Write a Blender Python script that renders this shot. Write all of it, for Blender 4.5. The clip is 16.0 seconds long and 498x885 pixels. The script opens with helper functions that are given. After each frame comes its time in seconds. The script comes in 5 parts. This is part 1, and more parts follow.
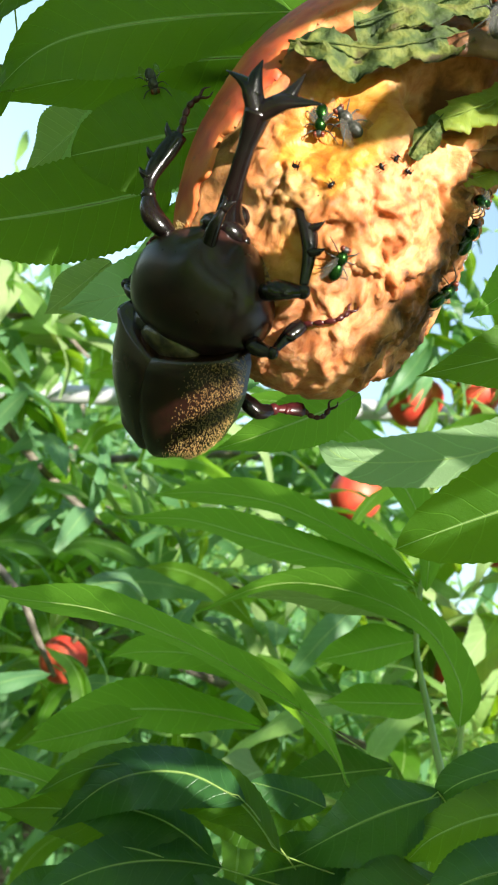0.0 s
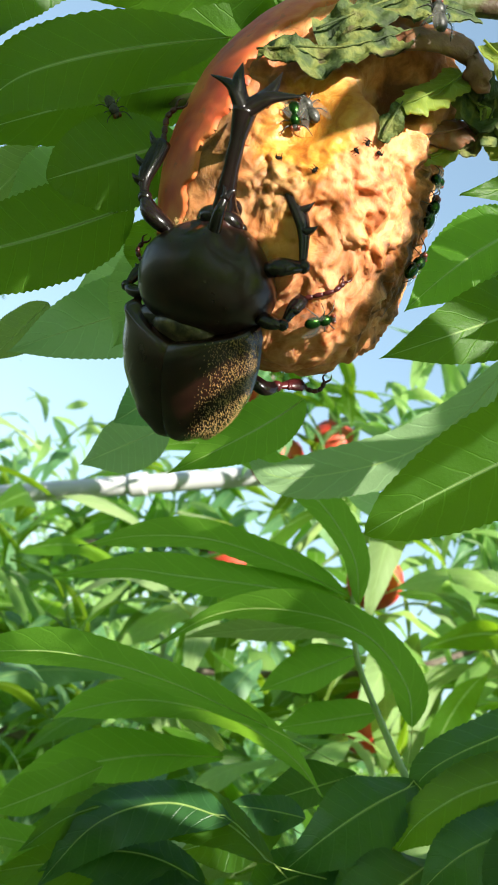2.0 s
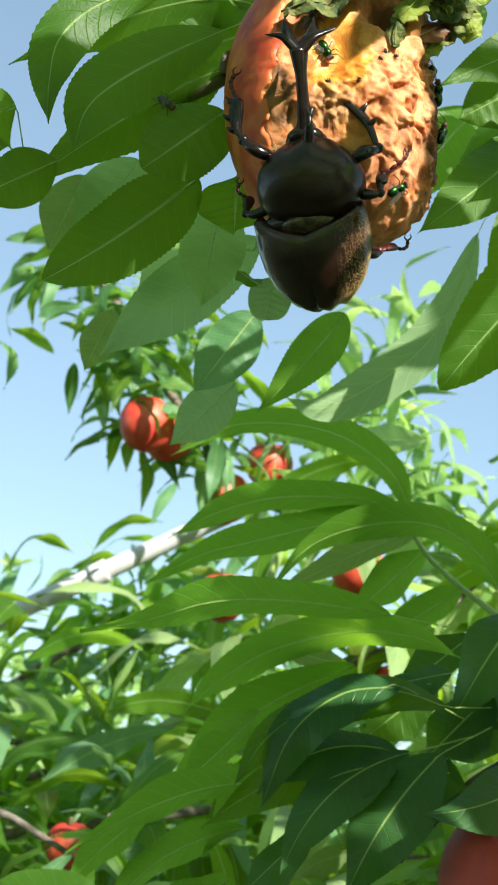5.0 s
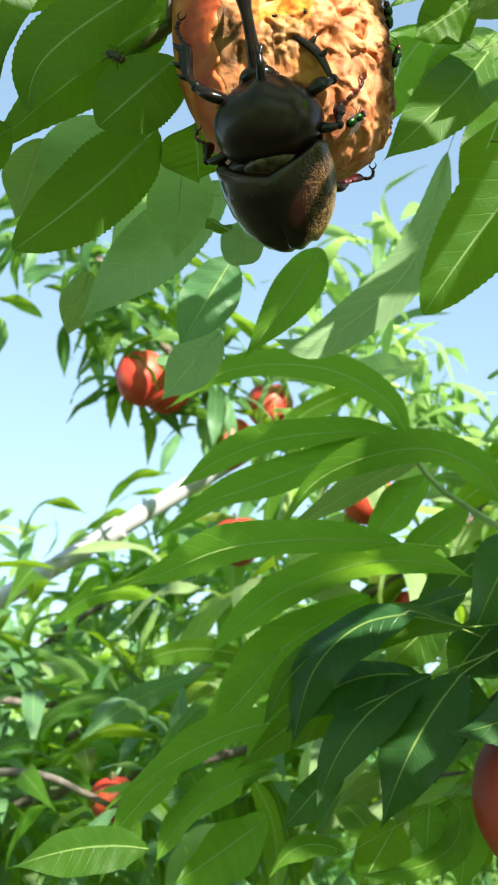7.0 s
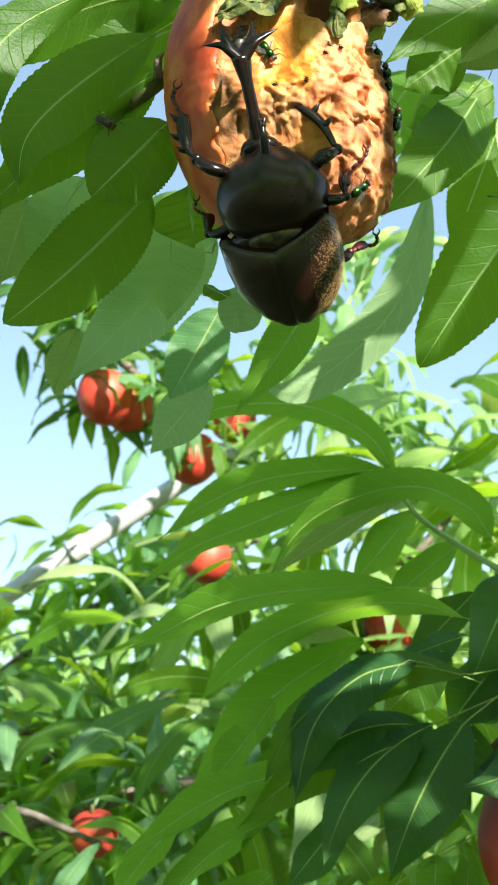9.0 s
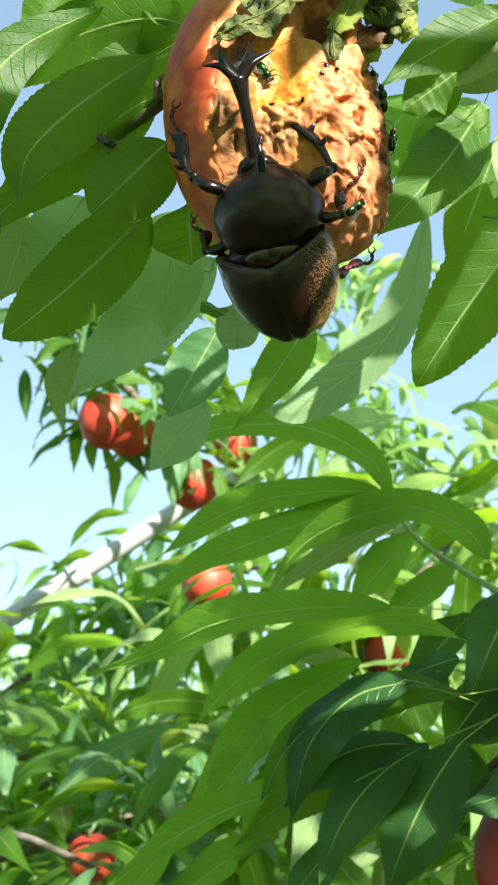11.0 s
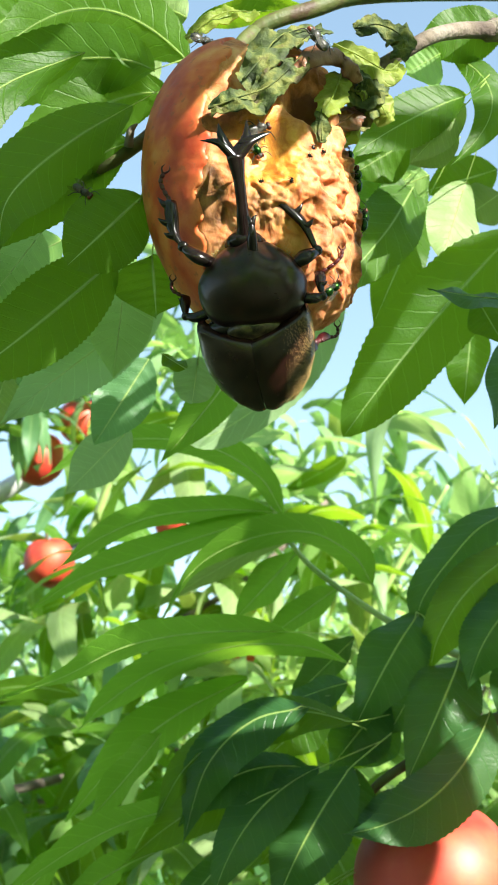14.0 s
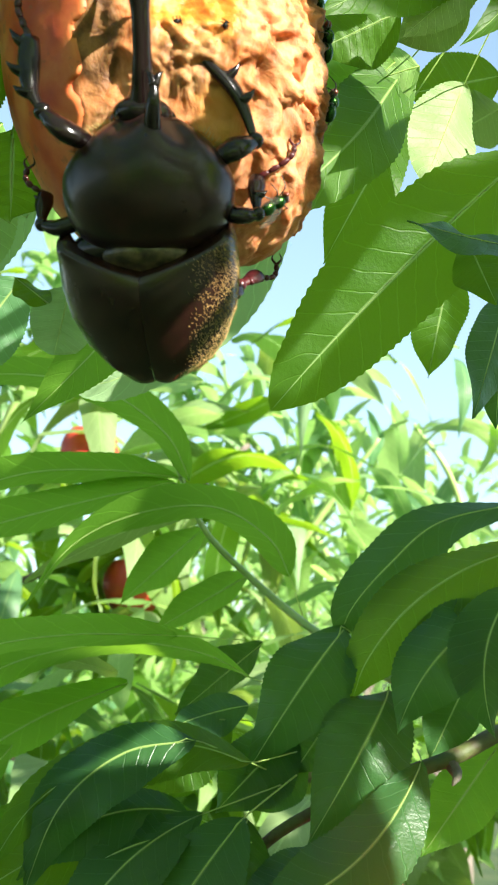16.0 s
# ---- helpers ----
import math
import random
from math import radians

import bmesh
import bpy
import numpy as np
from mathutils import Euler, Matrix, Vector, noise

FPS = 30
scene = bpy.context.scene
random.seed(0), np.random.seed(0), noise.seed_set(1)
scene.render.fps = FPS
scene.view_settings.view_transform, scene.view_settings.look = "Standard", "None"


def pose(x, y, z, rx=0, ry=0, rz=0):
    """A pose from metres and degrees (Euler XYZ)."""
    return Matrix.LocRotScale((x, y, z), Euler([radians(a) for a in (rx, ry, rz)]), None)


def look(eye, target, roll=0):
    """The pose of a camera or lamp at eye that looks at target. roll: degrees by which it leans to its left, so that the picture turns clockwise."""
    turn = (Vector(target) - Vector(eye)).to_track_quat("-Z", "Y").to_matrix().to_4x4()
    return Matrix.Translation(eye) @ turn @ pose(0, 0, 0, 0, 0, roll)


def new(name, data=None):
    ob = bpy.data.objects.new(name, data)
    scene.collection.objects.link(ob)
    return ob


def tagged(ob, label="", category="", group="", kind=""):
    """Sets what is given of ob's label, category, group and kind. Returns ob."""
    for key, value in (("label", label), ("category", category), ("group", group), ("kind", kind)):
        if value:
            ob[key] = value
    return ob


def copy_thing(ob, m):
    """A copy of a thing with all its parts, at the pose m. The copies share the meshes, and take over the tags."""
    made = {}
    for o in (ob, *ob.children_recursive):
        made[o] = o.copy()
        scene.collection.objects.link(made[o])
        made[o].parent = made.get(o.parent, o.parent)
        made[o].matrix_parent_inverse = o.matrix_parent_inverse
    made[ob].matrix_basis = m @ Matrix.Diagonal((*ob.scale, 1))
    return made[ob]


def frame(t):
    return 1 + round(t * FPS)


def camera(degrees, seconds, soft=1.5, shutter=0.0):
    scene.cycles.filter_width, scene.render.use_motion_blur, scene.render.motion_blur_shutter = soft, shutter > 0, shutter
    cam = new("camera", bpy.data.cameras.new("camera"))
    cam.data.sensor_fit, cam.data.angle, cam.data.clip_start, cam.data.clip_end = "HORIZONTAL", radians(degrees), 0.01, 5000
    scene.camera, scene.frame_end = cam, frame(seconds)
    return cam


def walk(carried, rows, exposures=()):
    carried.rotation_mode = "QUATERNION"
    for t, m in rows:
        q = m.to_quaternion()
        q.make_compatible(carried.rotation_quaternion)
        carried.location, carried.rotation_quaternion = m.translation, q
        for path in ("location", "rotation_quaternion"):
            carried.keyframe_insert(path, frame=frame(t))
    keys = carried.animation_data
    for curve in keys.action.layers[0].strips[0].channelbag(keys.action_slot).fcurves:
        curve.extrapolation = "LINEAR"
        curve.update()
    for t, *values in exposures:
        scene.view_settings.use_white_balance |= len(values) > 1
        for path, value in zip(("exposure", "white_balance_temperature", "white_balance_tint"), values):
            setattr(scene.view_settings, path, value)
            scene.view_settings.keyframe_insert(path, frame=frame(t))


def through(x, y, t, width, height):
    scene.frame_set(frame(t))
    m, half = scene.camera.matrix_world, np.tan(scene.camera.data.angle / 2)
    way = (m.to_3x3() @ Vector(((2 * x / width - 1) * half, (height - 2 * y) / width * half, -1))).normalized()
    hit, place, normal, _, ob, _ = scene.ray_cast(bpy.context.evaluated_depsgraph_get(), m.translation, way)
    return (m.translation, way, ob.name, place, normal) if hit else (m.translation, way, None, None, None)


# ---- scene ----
cam = camera(24.5, 16.0, 1.2)
cam.data.dof.use_dof = True
cam.data.dof.focus_distance = 0.25
cam.data.dof.aperture_fstop = 84.0
PATH = [
    (0, (0.0873, -0.1696, 1.7120), (-0.2696, 0.7576, 1.8254), 32.97),
    (0.5, (0.0733, -0.1842, 1.7042), (-0.2645, 0.7457, 1.8501), 32.24),
    (1, (0.0621, -0.1874, 1.6996), (-0.2670, 0.7384, 1.8853), 31.18),
    (1.5, (0.0581, -0.1878, 1.6899), (-0.2425, 0.7405, 1.9090), 27.88),
    (2, (0.0729, -0.1824, 1.6764), (-0.1955, 0.7486, 1.9240), 24.99),
    (2.5, (0.0618, -0.2083, 1.6664), (-0.1592, 0.7283, 1.9383), 21.82),
    (3, (0.0493, -0.2165, 1.6498), (-0.1256, 0.7207, 1.9514), 18.33),
    (3.5, (0.0420, -0.2162, 1.6380), (-0.1230, 0.7204, 1.9469), 14.37),
    (4, (0.0362, -0.2177, 1.6363), (-0.1190, 0.7191, 1.9497), 9.97),
    (4.5, (0.0304, -0.2304, 1.6194), (-0.1280, 0.7034, 1.9403), 6.03),
    (5, (0.0352, -0.2332, 1.6009), (-0.1481, 0.6915, 1.9348), 3.48),
    (7.5, (0.0388, -0.2333, 1.6032), (-0.1397, 0.7102, 1.8823), -3.78),
    (8, (0.0351, -0.2289, 1.6114), (-0.1336, 0.7163, 1.8910), -4.57),
    (8.5, (0.0296, -0.2318, 1.6181), (-0.1279, 0.7154, 1.8973), -4.97),
    (9, (0.0262, -0.2333, 1.6238), (-0.1233, 0.7146, 1.9052), -5.34),
    (11.5, (0.0280, -0.2355, 1.6194), (-0.1189, 0.7050, 1.9259), -4.86),
    (12, (0.0258, -0.2374, 1.6219), (-0.1009, 0.7109, 1.9128), -5.63),
    (12.5, (0.0213, -0.2359, 1.6201), (-0.0811, 0.7147, 1.9129), -6.20),
    (13, (0.0140, -0.2415, 1.6268), (-0.0578, 0.7167, 1.9039), -6.82),
    (13.5, (0.0068, -0.2451, 1.6351), (-0.0301, 0.7186, 1.8996), -5.78),
    (14, (-0.0045, -0.2539, 1.6432), (-0.0003, 0.7110, 1.9060), -3.86),
    (14.5, (-0.0128, -0.2306, 1.6548), (0.0151, 0.7369, 1.9062), -1.82),
    (15, (-0.0066, -0.2054, 1.6660), (0.0561, 0.7634, 1.9056), -0.91),
    (15.5, (0.0022, -0.1822, 1.6698), (0.0662, 0.7943, 1.8758), 0.70),
    (16, (0.0043, -0.1627, 1.6792), (0.0709, 0.8156, 1.8755), 0.43),
]
walk(cam, [(t, look(eye, target, roll)) for t, eye, target, roll in PATH], [(0.0, 1.50), (2.0, 1.36), (5.2, 1.34), (7.3, 1.57), (9.2, 1.59), (11.3, 1.59), (16.0, 1.76)])

# ---- sky and sun ----
SUN_DIR = Vector((0.62, -0.64, 0.46)).normalized()
world = bpy.data.worlds.new("sky")
scene.world = world
world.use_nodes = True
wn = world.node_tree.nodes
sky = wn.new("ShaderNodeTexSky")
sky.sky_type, sky.sun_disc = "NISHITA", False
sky.sun_elevation = math.asin(SUN_DIR.z)
sky.sun_rotation = math.atan2(SUN_DIR.x, SUN_DIR.y)
sky.air_density, sky.dust_density, sky.ozone_density = 0.9, 0.65, 0.5
balance = wn.new("ShaderNodeMix")
balance.data_type, balance.blend_type = "RGBA", "MULTIPLY"
balance.inputs[0].default_value = 1.0
balance.inputs[7].default_value = (0.92, 1.07, 1.09, 1)
haze = wn.new("ShaderNodeGamma")
haze.inputs[1].default_value = 0.62
world.node_tree.links.new(sky.outputs[0], haze.inputs[0])
world.node_tree.links.new(haze.outputs[0], balance.inputs[6])
world.node_tree.links.new(balance.outputs[2], wn["Background"].inputs[0])
wn["Background"].inputs[1].default_value = 0.146
sun_data = bpy.data.lights.new("sun", "SUN")
sun_data.energy, sun_data.angle, sun_data.color = 5.0, radians(0.53), (1.0, 0.95, 0.86)
sun = new("sun", sun_data)
sun.matrix_world = look(SUN_DIR * 20, (0, 0, 0))


# ---- materials ----
class Nodes:
    """Short hand for building node materials."""

    def __init__(self, name):
        self.mat = bpy.data.materials.new(name)
        self.mat.use_nodes = True
        self.tree = self.mat.node_tree
        self.bsdf = self.tree.nodes["Principled BSDF"]
        self.out = self.tree.nodes["Material Output"]

    def add(self, kind, **values):
        node = self.tree.nodes.new(kind)
        for key, value in values.items():
            setattr(node, key, value)
        return node

    def link(self, a, b):
        self.tree.links.new(a, b)

    def math(self, op, a, b=None, c=None):
        node = self.add("ShaderNodeMath", operation=op)
        for n, v in enumerate((a, b, c)):
            if v is None:
                continue
            if isinstance(v, (int, float)):
                node.inputs[n].default_value = v
            else:
                self.link(v, node.inputs[n])
        return node.outputs[0]

    def noise(self, scale, detail=4.0, rough=0.55, coords="Object"):
        tc = self.add("ShaderNodeTexCoord")
        node = self.add("ShaderNodeTexNoise")
        node.inputs["Scale"].default_value = scale
        node.inputs["Detail"].default_value = detail
        node.inputs["Roughness"].default_value = rough
        self.link(tc.outputs[coords], node.inputs["Vector"])
        return node.outputs["Fac"]

    def ramp(self, fac, stops):
        node = self.add("ShaderNodeValToRGB")
        el = node.color_ramp.elements
        while len(el) < len(stops):
            el.new(0.5)
        for e, (p, c) in zip(el, stops):
            e.position, e.color = p, (*c, 1)
        self.link(fac, node.inputs[0])
        return node.outputs[0]

    def mix(self, fac, a, b, blend="MIX"):
        node = self.add("ShaderNodeMix", data_type="RGBA", blend_type=blend)
        for sock, v in ((node.inputs[0], fac), (node.inputs[6], a), (node.inputs[7], b)):
            if isinstance(v, (int, float)):
                sock.default_value = v
            elif isinstance(v, tuple):
                sock.default_value = (*v, 1)
            else:
                self.link(v, sock)
        return node.outputs[2]

    def bump(self, height, strength, distance):
        node = self.add("ShaderNodeBump")
        node.inputs["Strength"].default_value = strength
        node.inputs["Distance"].default_value = distance
        self.link(height, node.inputs["Height"])
        self.link(node.outputs[0], self.bsdf.inputs["Normal"])
        return node.outputs[0]

    def set(self, **values):
        for key, v in values.items():
            sock = self.bsdf.inputs[key.replace("_", " ")]
            if isinstance(v, (int, float)):
                sock.default_value = v
            elif isinstance(v, tuple):
                sock.default_value = (*v, 1) if len(sock.default_value) == 4 and len(v) == 3 else v
            else:
                self.link(v, sock)
        return self


def leaf_material(name, dark, light, through, gloss, share):
    n = Nodes(name)
    uv = n.add("ShaderNodeTexCoord")
    sep = n.add("ShaderNodeSeparateXYZ")
    n.link(uv.outputs["UV"], sep.inputs[0])
    across = n.math("ABSOLUTE", n.math("SUBTRACT", sep.outputs[1], 0.5))
    # side veins run forward from the midrib
    slant = n.math("SUBTRACT", n.math("MULTIPLY", sep.outputs[0], 13.0), n.math("MULTIPLY", across, 3.0))
    wob = n.math("MULTIPLY", n.noise(90.0, 2.0), 0.7)
    saw = n.math("FRACT", n.math("ADD", slant, wob))
    dist = n.math("ABSOLUTE", n.math("SUBTRACT", saw, 0.5))
    vein = n.math("SUBTRACT", 1.0, n.math("MINIMUM", n.math("MULTIPLY", dist, 17.0), 1.0))
    info = n.add("ShaderNodeObjectInfo")
    rnd = info.outputs["Random"]
    blotch = n.noise(45.0, 3.0)
    fine = n.noise(900.0, 3.0)
    tone = n.math("ADD", n.math("MULTIPLY", blotch, 0.6), n.math("MULTIPLY", rnd, 0.5))
    col = n.ramp(tone, [(0.25, dark), (0.85, light)])
    col = n.mix(n.math("MULTIPLY", vein, 0.30), col, tuple(min(1, c * 2.0) for c in light))
    # pale tissue along the midrib, narrowing to the tip
    rib = n.math("DIVIDE", across, n.math("ADD", n.math("MULTIPLY", sep.outputs[0], -0.016), 0.030))
    rib = n.math("SUBTRACT", 1.0, n.math("MINIMUM", n.math("MULTIPLY", rib, rib), 1.0))
    col = n.mix(n.math("MULTIPLY", rib, 0.85), col, (0.30, 0.44, 0.14))
    speck = n.ramp(n.noise(260.0, 2.0), [(0.70, (0, 0, 0)), (0.78, (1, 1, 1))])
    col = n.mix(n.math("MULTIPLY", speck, 0.25), col, (0.12, 0.09, 0.03))
    height = n.math("ADD", n.math("MULTIPLY", vein, -0.25), n.math("MULTIPLY", fine, 0.35))
    n.set(Base_Color=col, Roughness=n.math("ADD", n.math("MULTIPLY", blotch, 0.16), gloss), Specular_IOR_Level=0.35)
    nrm = n.bump(height, 0.5, 0.0009)
    tr = n.add("ShaderNodeBsdfTranslucent")
    tcol = n.mix(n.math("MULTIPLY", vein, 0.2), n.mix(rnd, through, tuple(c * 0.72 for c in through)), tuple(min(1, c * 1.35 + 0.03) for c in through))
    tcol = n.mix(n.math("MULTIPLY", rib, 0.8), tcol, (0.72, 0.92, 0.34))
    n.link(tcol, tr.inputs[0])
    n.link(nrm, tr.inputs["Normal"])
    mix = n.add("ShaderNodeMixShader")
    mix.inputs[0].default_value = share
    n.link(n.bsdf.outputs[0], mix.inputs[1])
    n.link(tr.outputs[0], mix.inputs[2])
    n.link(mix.outputs[0], n.out.inputs[0])
    return n.mat


LEAF = leaf_material("leaf green", (0.024, 0.078, 0.008), (0.062, 0.150, 0.013), (0.36, 0.62, 0.02), 0.40, 0.50)
LEAF_PALE = leaf_material("leaf pale underside", (0.19, 0.29, 0.11), (0.30, 0.40, 0.17), (0.42, 0.60, 0.08), 0.44, 0.38)
LEAF_DARK = leaf_material("leaf dark glossy", (0.021, 0.078, 0.022), (0.050, 0.132, 0.038), (0.20, 0.46, 0.03), 0.25, 0.32)
LEAF_SHOOT = leaf_material("young leaf", (0.050, 0.135, 0.012), (0.10, 0.22, 0.022), (0.37, 0.71, 0.045), 0.36, 0.55)
LEAF_SILVER = leaf_material("leaf grey underside", (0.21, 0.37, 0.17), (0.33, 0.49, 0.25), (0.48, 0.72, 0.20), 0.38, 0.52)
# bluish copy of the leaf: the cool tone of open shade put into its colour
LEAF_SHADED = leaf_material("leaf bluish painted shade", (0.074, 0.18, 0.074), (0.145, 0.285, 0.13), (0.33, 0.62, 0.15), 0.30, 0.42)
# lightened copy of the leaf green: sunlight put into the colour
LEAF_SUNLIT = leaf_material("leaf painted sunlit", (0.15, 0.29, 0.06), (0.31, 0.49, 0.15), (0.58, 0.86, 0.22), 0.44, 0.56)


def simple(name, stops, scale, rough, bump=0.0, dist=0.001, fine=None, **more):
    n = Nodes(name)
    a = n.noise(scale, 5.0)
    n.set(Base_Color=n.ramp(a, stops), Roughness=rough, **more)
    if bump:
        n.bump(n.noise(fine or scale * 4, 5.0), bump, dist)
    return n.mat


HAIR = simple("golden bristle", [(0.4, (0.35, 0.22, 0.07)), (0.6, (0.5, 0.34, 0.12))], 900, 0.35)
RIB = leaf_material("midrib pale green", (0.34, 0.47, 0.15), (0.44, 0.57, 0.20), (0.85, 0.98, 0.45), 0.45, 0.6)
TWIG = simple("green brown twig bark", [(0.3, (0.05, 0.085, 0.018)), (0.50, (0.085, 0.10, 0.025)), (0.64, (0.065, 0.038, 0.020))], 160, 0.6, 0.5, 0.0006)
BARK = simple("grey brown bark", [(0.3, (0.07, 0.05, 0.04)), (0.5, (0.16, 0.13, 0.10)), (0.75, (0.28, 0.25, 0.21))], 60, 0.85, 0.8, 0.002)
SHOOT = simple("green shoot", [(0.3, (0.26, 0.40, 0.12)), (0.7, (0.38, 0.50, 0.18))], 90, 0.4, 0.2, 0.0003)
PIPE = simple("white weathered pipe", [(0.3, (0.44, 0.45, 0.46)), (0.7, (0.58, 0.58, 0.58))], 8, 0.4, 0.15, 0.0005)
GRASS = simple("grass", [(0.3, (0.028, 0.055, 0.012)), (0.5, (0.05, 0.085, 0.018)), (0.7, (0.09, 0.09, 0.035))], 3, 0.9, 0.6, 0.03)


def chitin(name, base, warm, rough):
    n = Nodes(name)
    a = n.noise(220, 4)
    fine = n.noise(2600, 3)
    n.set(Base_Color=n.ramp(a, [(0.35, base), (0.75, warm)]), Roughness=n.math("ADD", n.math("MULTIPLY", n.noise(500, 3), 0.18), rough),
          Specular_IOR_Level=0.34, Coat_Weight=0.15, Coat_Roughness=0.05)
    n.bump(fine, 0.25, 0.00008)
    return n.mat


SHELL = chitin("black brown chitin", (0.011, 0.0050, 0.0042), (0.034, 0.011, 0.009), 0.22)
HORN = chitin("black horn chitin", (0.0035, 0.0025, 0.0025), (0.010, 0.004, 0.004), 0.10)
RED_LEG = chitin("red brown chitin", (0.022, 0.004, 0.005), (0.085, 0.012, 0.013), 0.22)


def elytron_material():
    n = Nodes("glossy brown wing case")
    a = n.noise(160, 4)
    fine = n.noise(2600, 3)
    base = n.ramp(a, [(0.3, (0.009, 0.0045, 0.0032)), (0.7, (0.030, 0.010, 0.007))])
    n.set(Base_Color=base, Roughness=n.math("ADD", n.math("MULTIPLY", n.noise(420, 3), 0.20), 0.14), Specular_IOR_Level=0.36, Coat_Weight=0.35, Coat_Roughness=0.06)
    n.bump(fine, 0.35, 0.0001)
    return n.mat


ELYTRON = elytron_material()
COLLAR = simple("golden hair fringe", [(0.35, (0.022, 0.015, 0.009)), (0.5, (0.075, 0.055, 0.026)), (0.65, (0.15, 0.115, 0.055))], 420, 0.3, 0.5, 0.0002, 1600)


def peach_skin():
    n = Nodes("peach skin blush")
    big, mid = n.noise(38, 3), n.noise(160, 4)
    tone = n.math("ADD", n.math("MULTIPLY", big, 0.7), n.math("MULTIPLY", mid, 0.3))
    col = n.ramp(tone, [(0.38, (0.46, 0.055, 0.022)), (0.47, (0.60, 0.115, 0.036)), (0.56, (0.70, 0.22, 0.065)), (0.66, (0.78, 0.36, 0.13))])
    scar = n.ramp(n.noise(420, 3), [(0.61, (0, 0, 0)), (0.67, (1, 1, 1))])
    col = n.mix(n.math("MULTIPLY", scar, 0.5), col, (0.30, 0.10, 0.04))
    n.set(Base_Color=col, Roughness=n.math("ADD", n.math("MULTIPLY", mid, 0.3), 0.36), Specular_IOR_Level=0.34, Subsurface_Weight=0.12, Subsurface_Radius=(0.6, 0.25, 0.1), Subsurface_Scale=0.004)
    n.bump(n.noise(700, 4), 0.2, 0.0003)
    return n.mat


def peach_flesh():
    n = Nodes("peach flesh eaten")
    big = n.noise(75, 4)
    tc = n.add("ShaderNodeTexCoord")

    def fibre(scale, detail, squash):
        """Noise drawn out along the fruit's axis and bent by a slower one."""
        bend = n.add("ShaderNodeTexNoise")
        bend.inputs["Scale"].default_value = 120.0
        n.link(tc.outputs["Object"], bend.inputs["Vector"])
        add = n.add("ShaderNodeVectorMath", operation="MULTIPLY_ADD")
        n.link(bend.outputs["Color"], add.inputs[0])
        add.inputs[1].default_value = (0.008, 0.008, 0.008)
        n.link(tc.outputs["Object"], add.inputs[2])
        mapping = n.add("ShaderNodeMapping")
        mapping.inputs["Scale"].default_value = (1.0, 1.0, squash)
        n.link(add.outputs[0], mapping.inputs[0])
        tex = n.add("ShaderNodeTexNoise")
        tex.inputs["Scale"].default_value = scale
        tex.inputs["Detail"].default_value = detail
        tex.inputs["Roughness"].default_value = 0.62
        n.link(mapping.outputs[0], tex.inputs["Vector"])
        return tex.outputs["Fac"]

    mid, fine = fibre(260, 6, 0.55), fibre(900, 5, 0.8)
    sep = n.add("ShaderNodeSeparateXYZ")
    n.link(tc.outputs["Object"], sep.inputs[0])
    px, pz = sep.outputs[0], sep.outputs[2]
    ragged = n.math("MULTIPLY", n.math("SUBTRACT", n.noise(170, 4, 0.6), 0.5), 1.1)

    def spot(cx, cz, rx, rz):
        """1 inside an uneven patch of the fruit, 0 outside."""
        a = n.math("DIVIDE", n.math("SUBTRACT", px, cx), rx)
        b = n.math("DIVIDE", n.math("SUBTRACT", pz, cz), rz)
        out = n.math("SQRT", n.math("ADD", n.math("MULTIPLY", a, a), n.math("MULTIPLY", b, b)))
        return n.ramp(n.math("ADD", out, ragged), [(0.70, (1, 1, 1)), (1.0, (0, 0, 0))])

    tone = n.math("ADD", n.math("MULTIPLY", big, 0.55), n.math("MULTIPLY", mid, 0.45))
    col = n.ramp(tone, [(0.39, (0.24, 0.080, 0.022)), (0.46, (0.47, 0.165, 0.052)), (0.53, (0.62, 0.265, 0.105)), (0.61, (0.71, 0.38, 0.19))])
    # wet yellow flesh beside the horn
    wet = spot(0.0050, -0.0010, 0.0100, 0.0150)
    col = n.mix(n.math("MULTIPLY", wet, 0.85), col, n.ramp(mid, [(0.38, (0.46, 0.145, 0.016)), (0.48, (0.60, 0.245, 0.028)), (0.60, (0.70, 0.36, 0.070))]))
    # drying crumbs under the horn, a brown stain along the torn skin
    dry = spot(0.0042, -0.0155, 0.0068, 0.0062)
    col = n.mix(n.math("MULTIPLY", dry, 0.85), col, n.ramp(mid, [(0.38, (0.17, 0.075, 0.026)), (0.50, (0.36, 0.18, 0.065)), (0.62, (0.50, 0.29, 0.12))]))
    stain = spot(-0.0098, -0.0115, 0.0040, 0.0095)
    col = n.mix(n.math("MULTIPLY", stain, 0.92), col, n.ramp(mid, [(0.40, (0.08, 0.035, 0.012)), (0.62, (0.28, 0.13, 0.04))]))
    # salmon pink torn patch, pale flesh between the legs and at the foot
    pink = spot(0.0190, -0.0070, 0.0075, 0.0085)
    col = n.mix(n.math("MULTIPLY", pink, 0.80), col, n.ramp(mid, [(0.38, (0.34, 0.092, 0.030)), (0.50, (0.58, 0.215, 0.085)), (0.62, (0.68, 0.33, 0.155))]))
    pale = spot(0.0096, -0.0235, 0.0055, 0.0055)
    col = n.mix(n.math("MULTIPLY", pale, 0.75), col, (0.66, 0.31, 0.080))
    foot = spot(0.0160, -0.0345, 0.0105, 0.0095)
    col = n.mix(n.math("MULTIPLY", foot, 0.80), col, n.ramp(mid, [(0.38, (0.46, 0.14, 0.05)), (0.60, (0.70, 0.33, 0.16))]))
    # brown rot across the lower cheek and along the outer edge
    cheek = spot(0.0225, -0.0245, 0.0085, 0.0075)
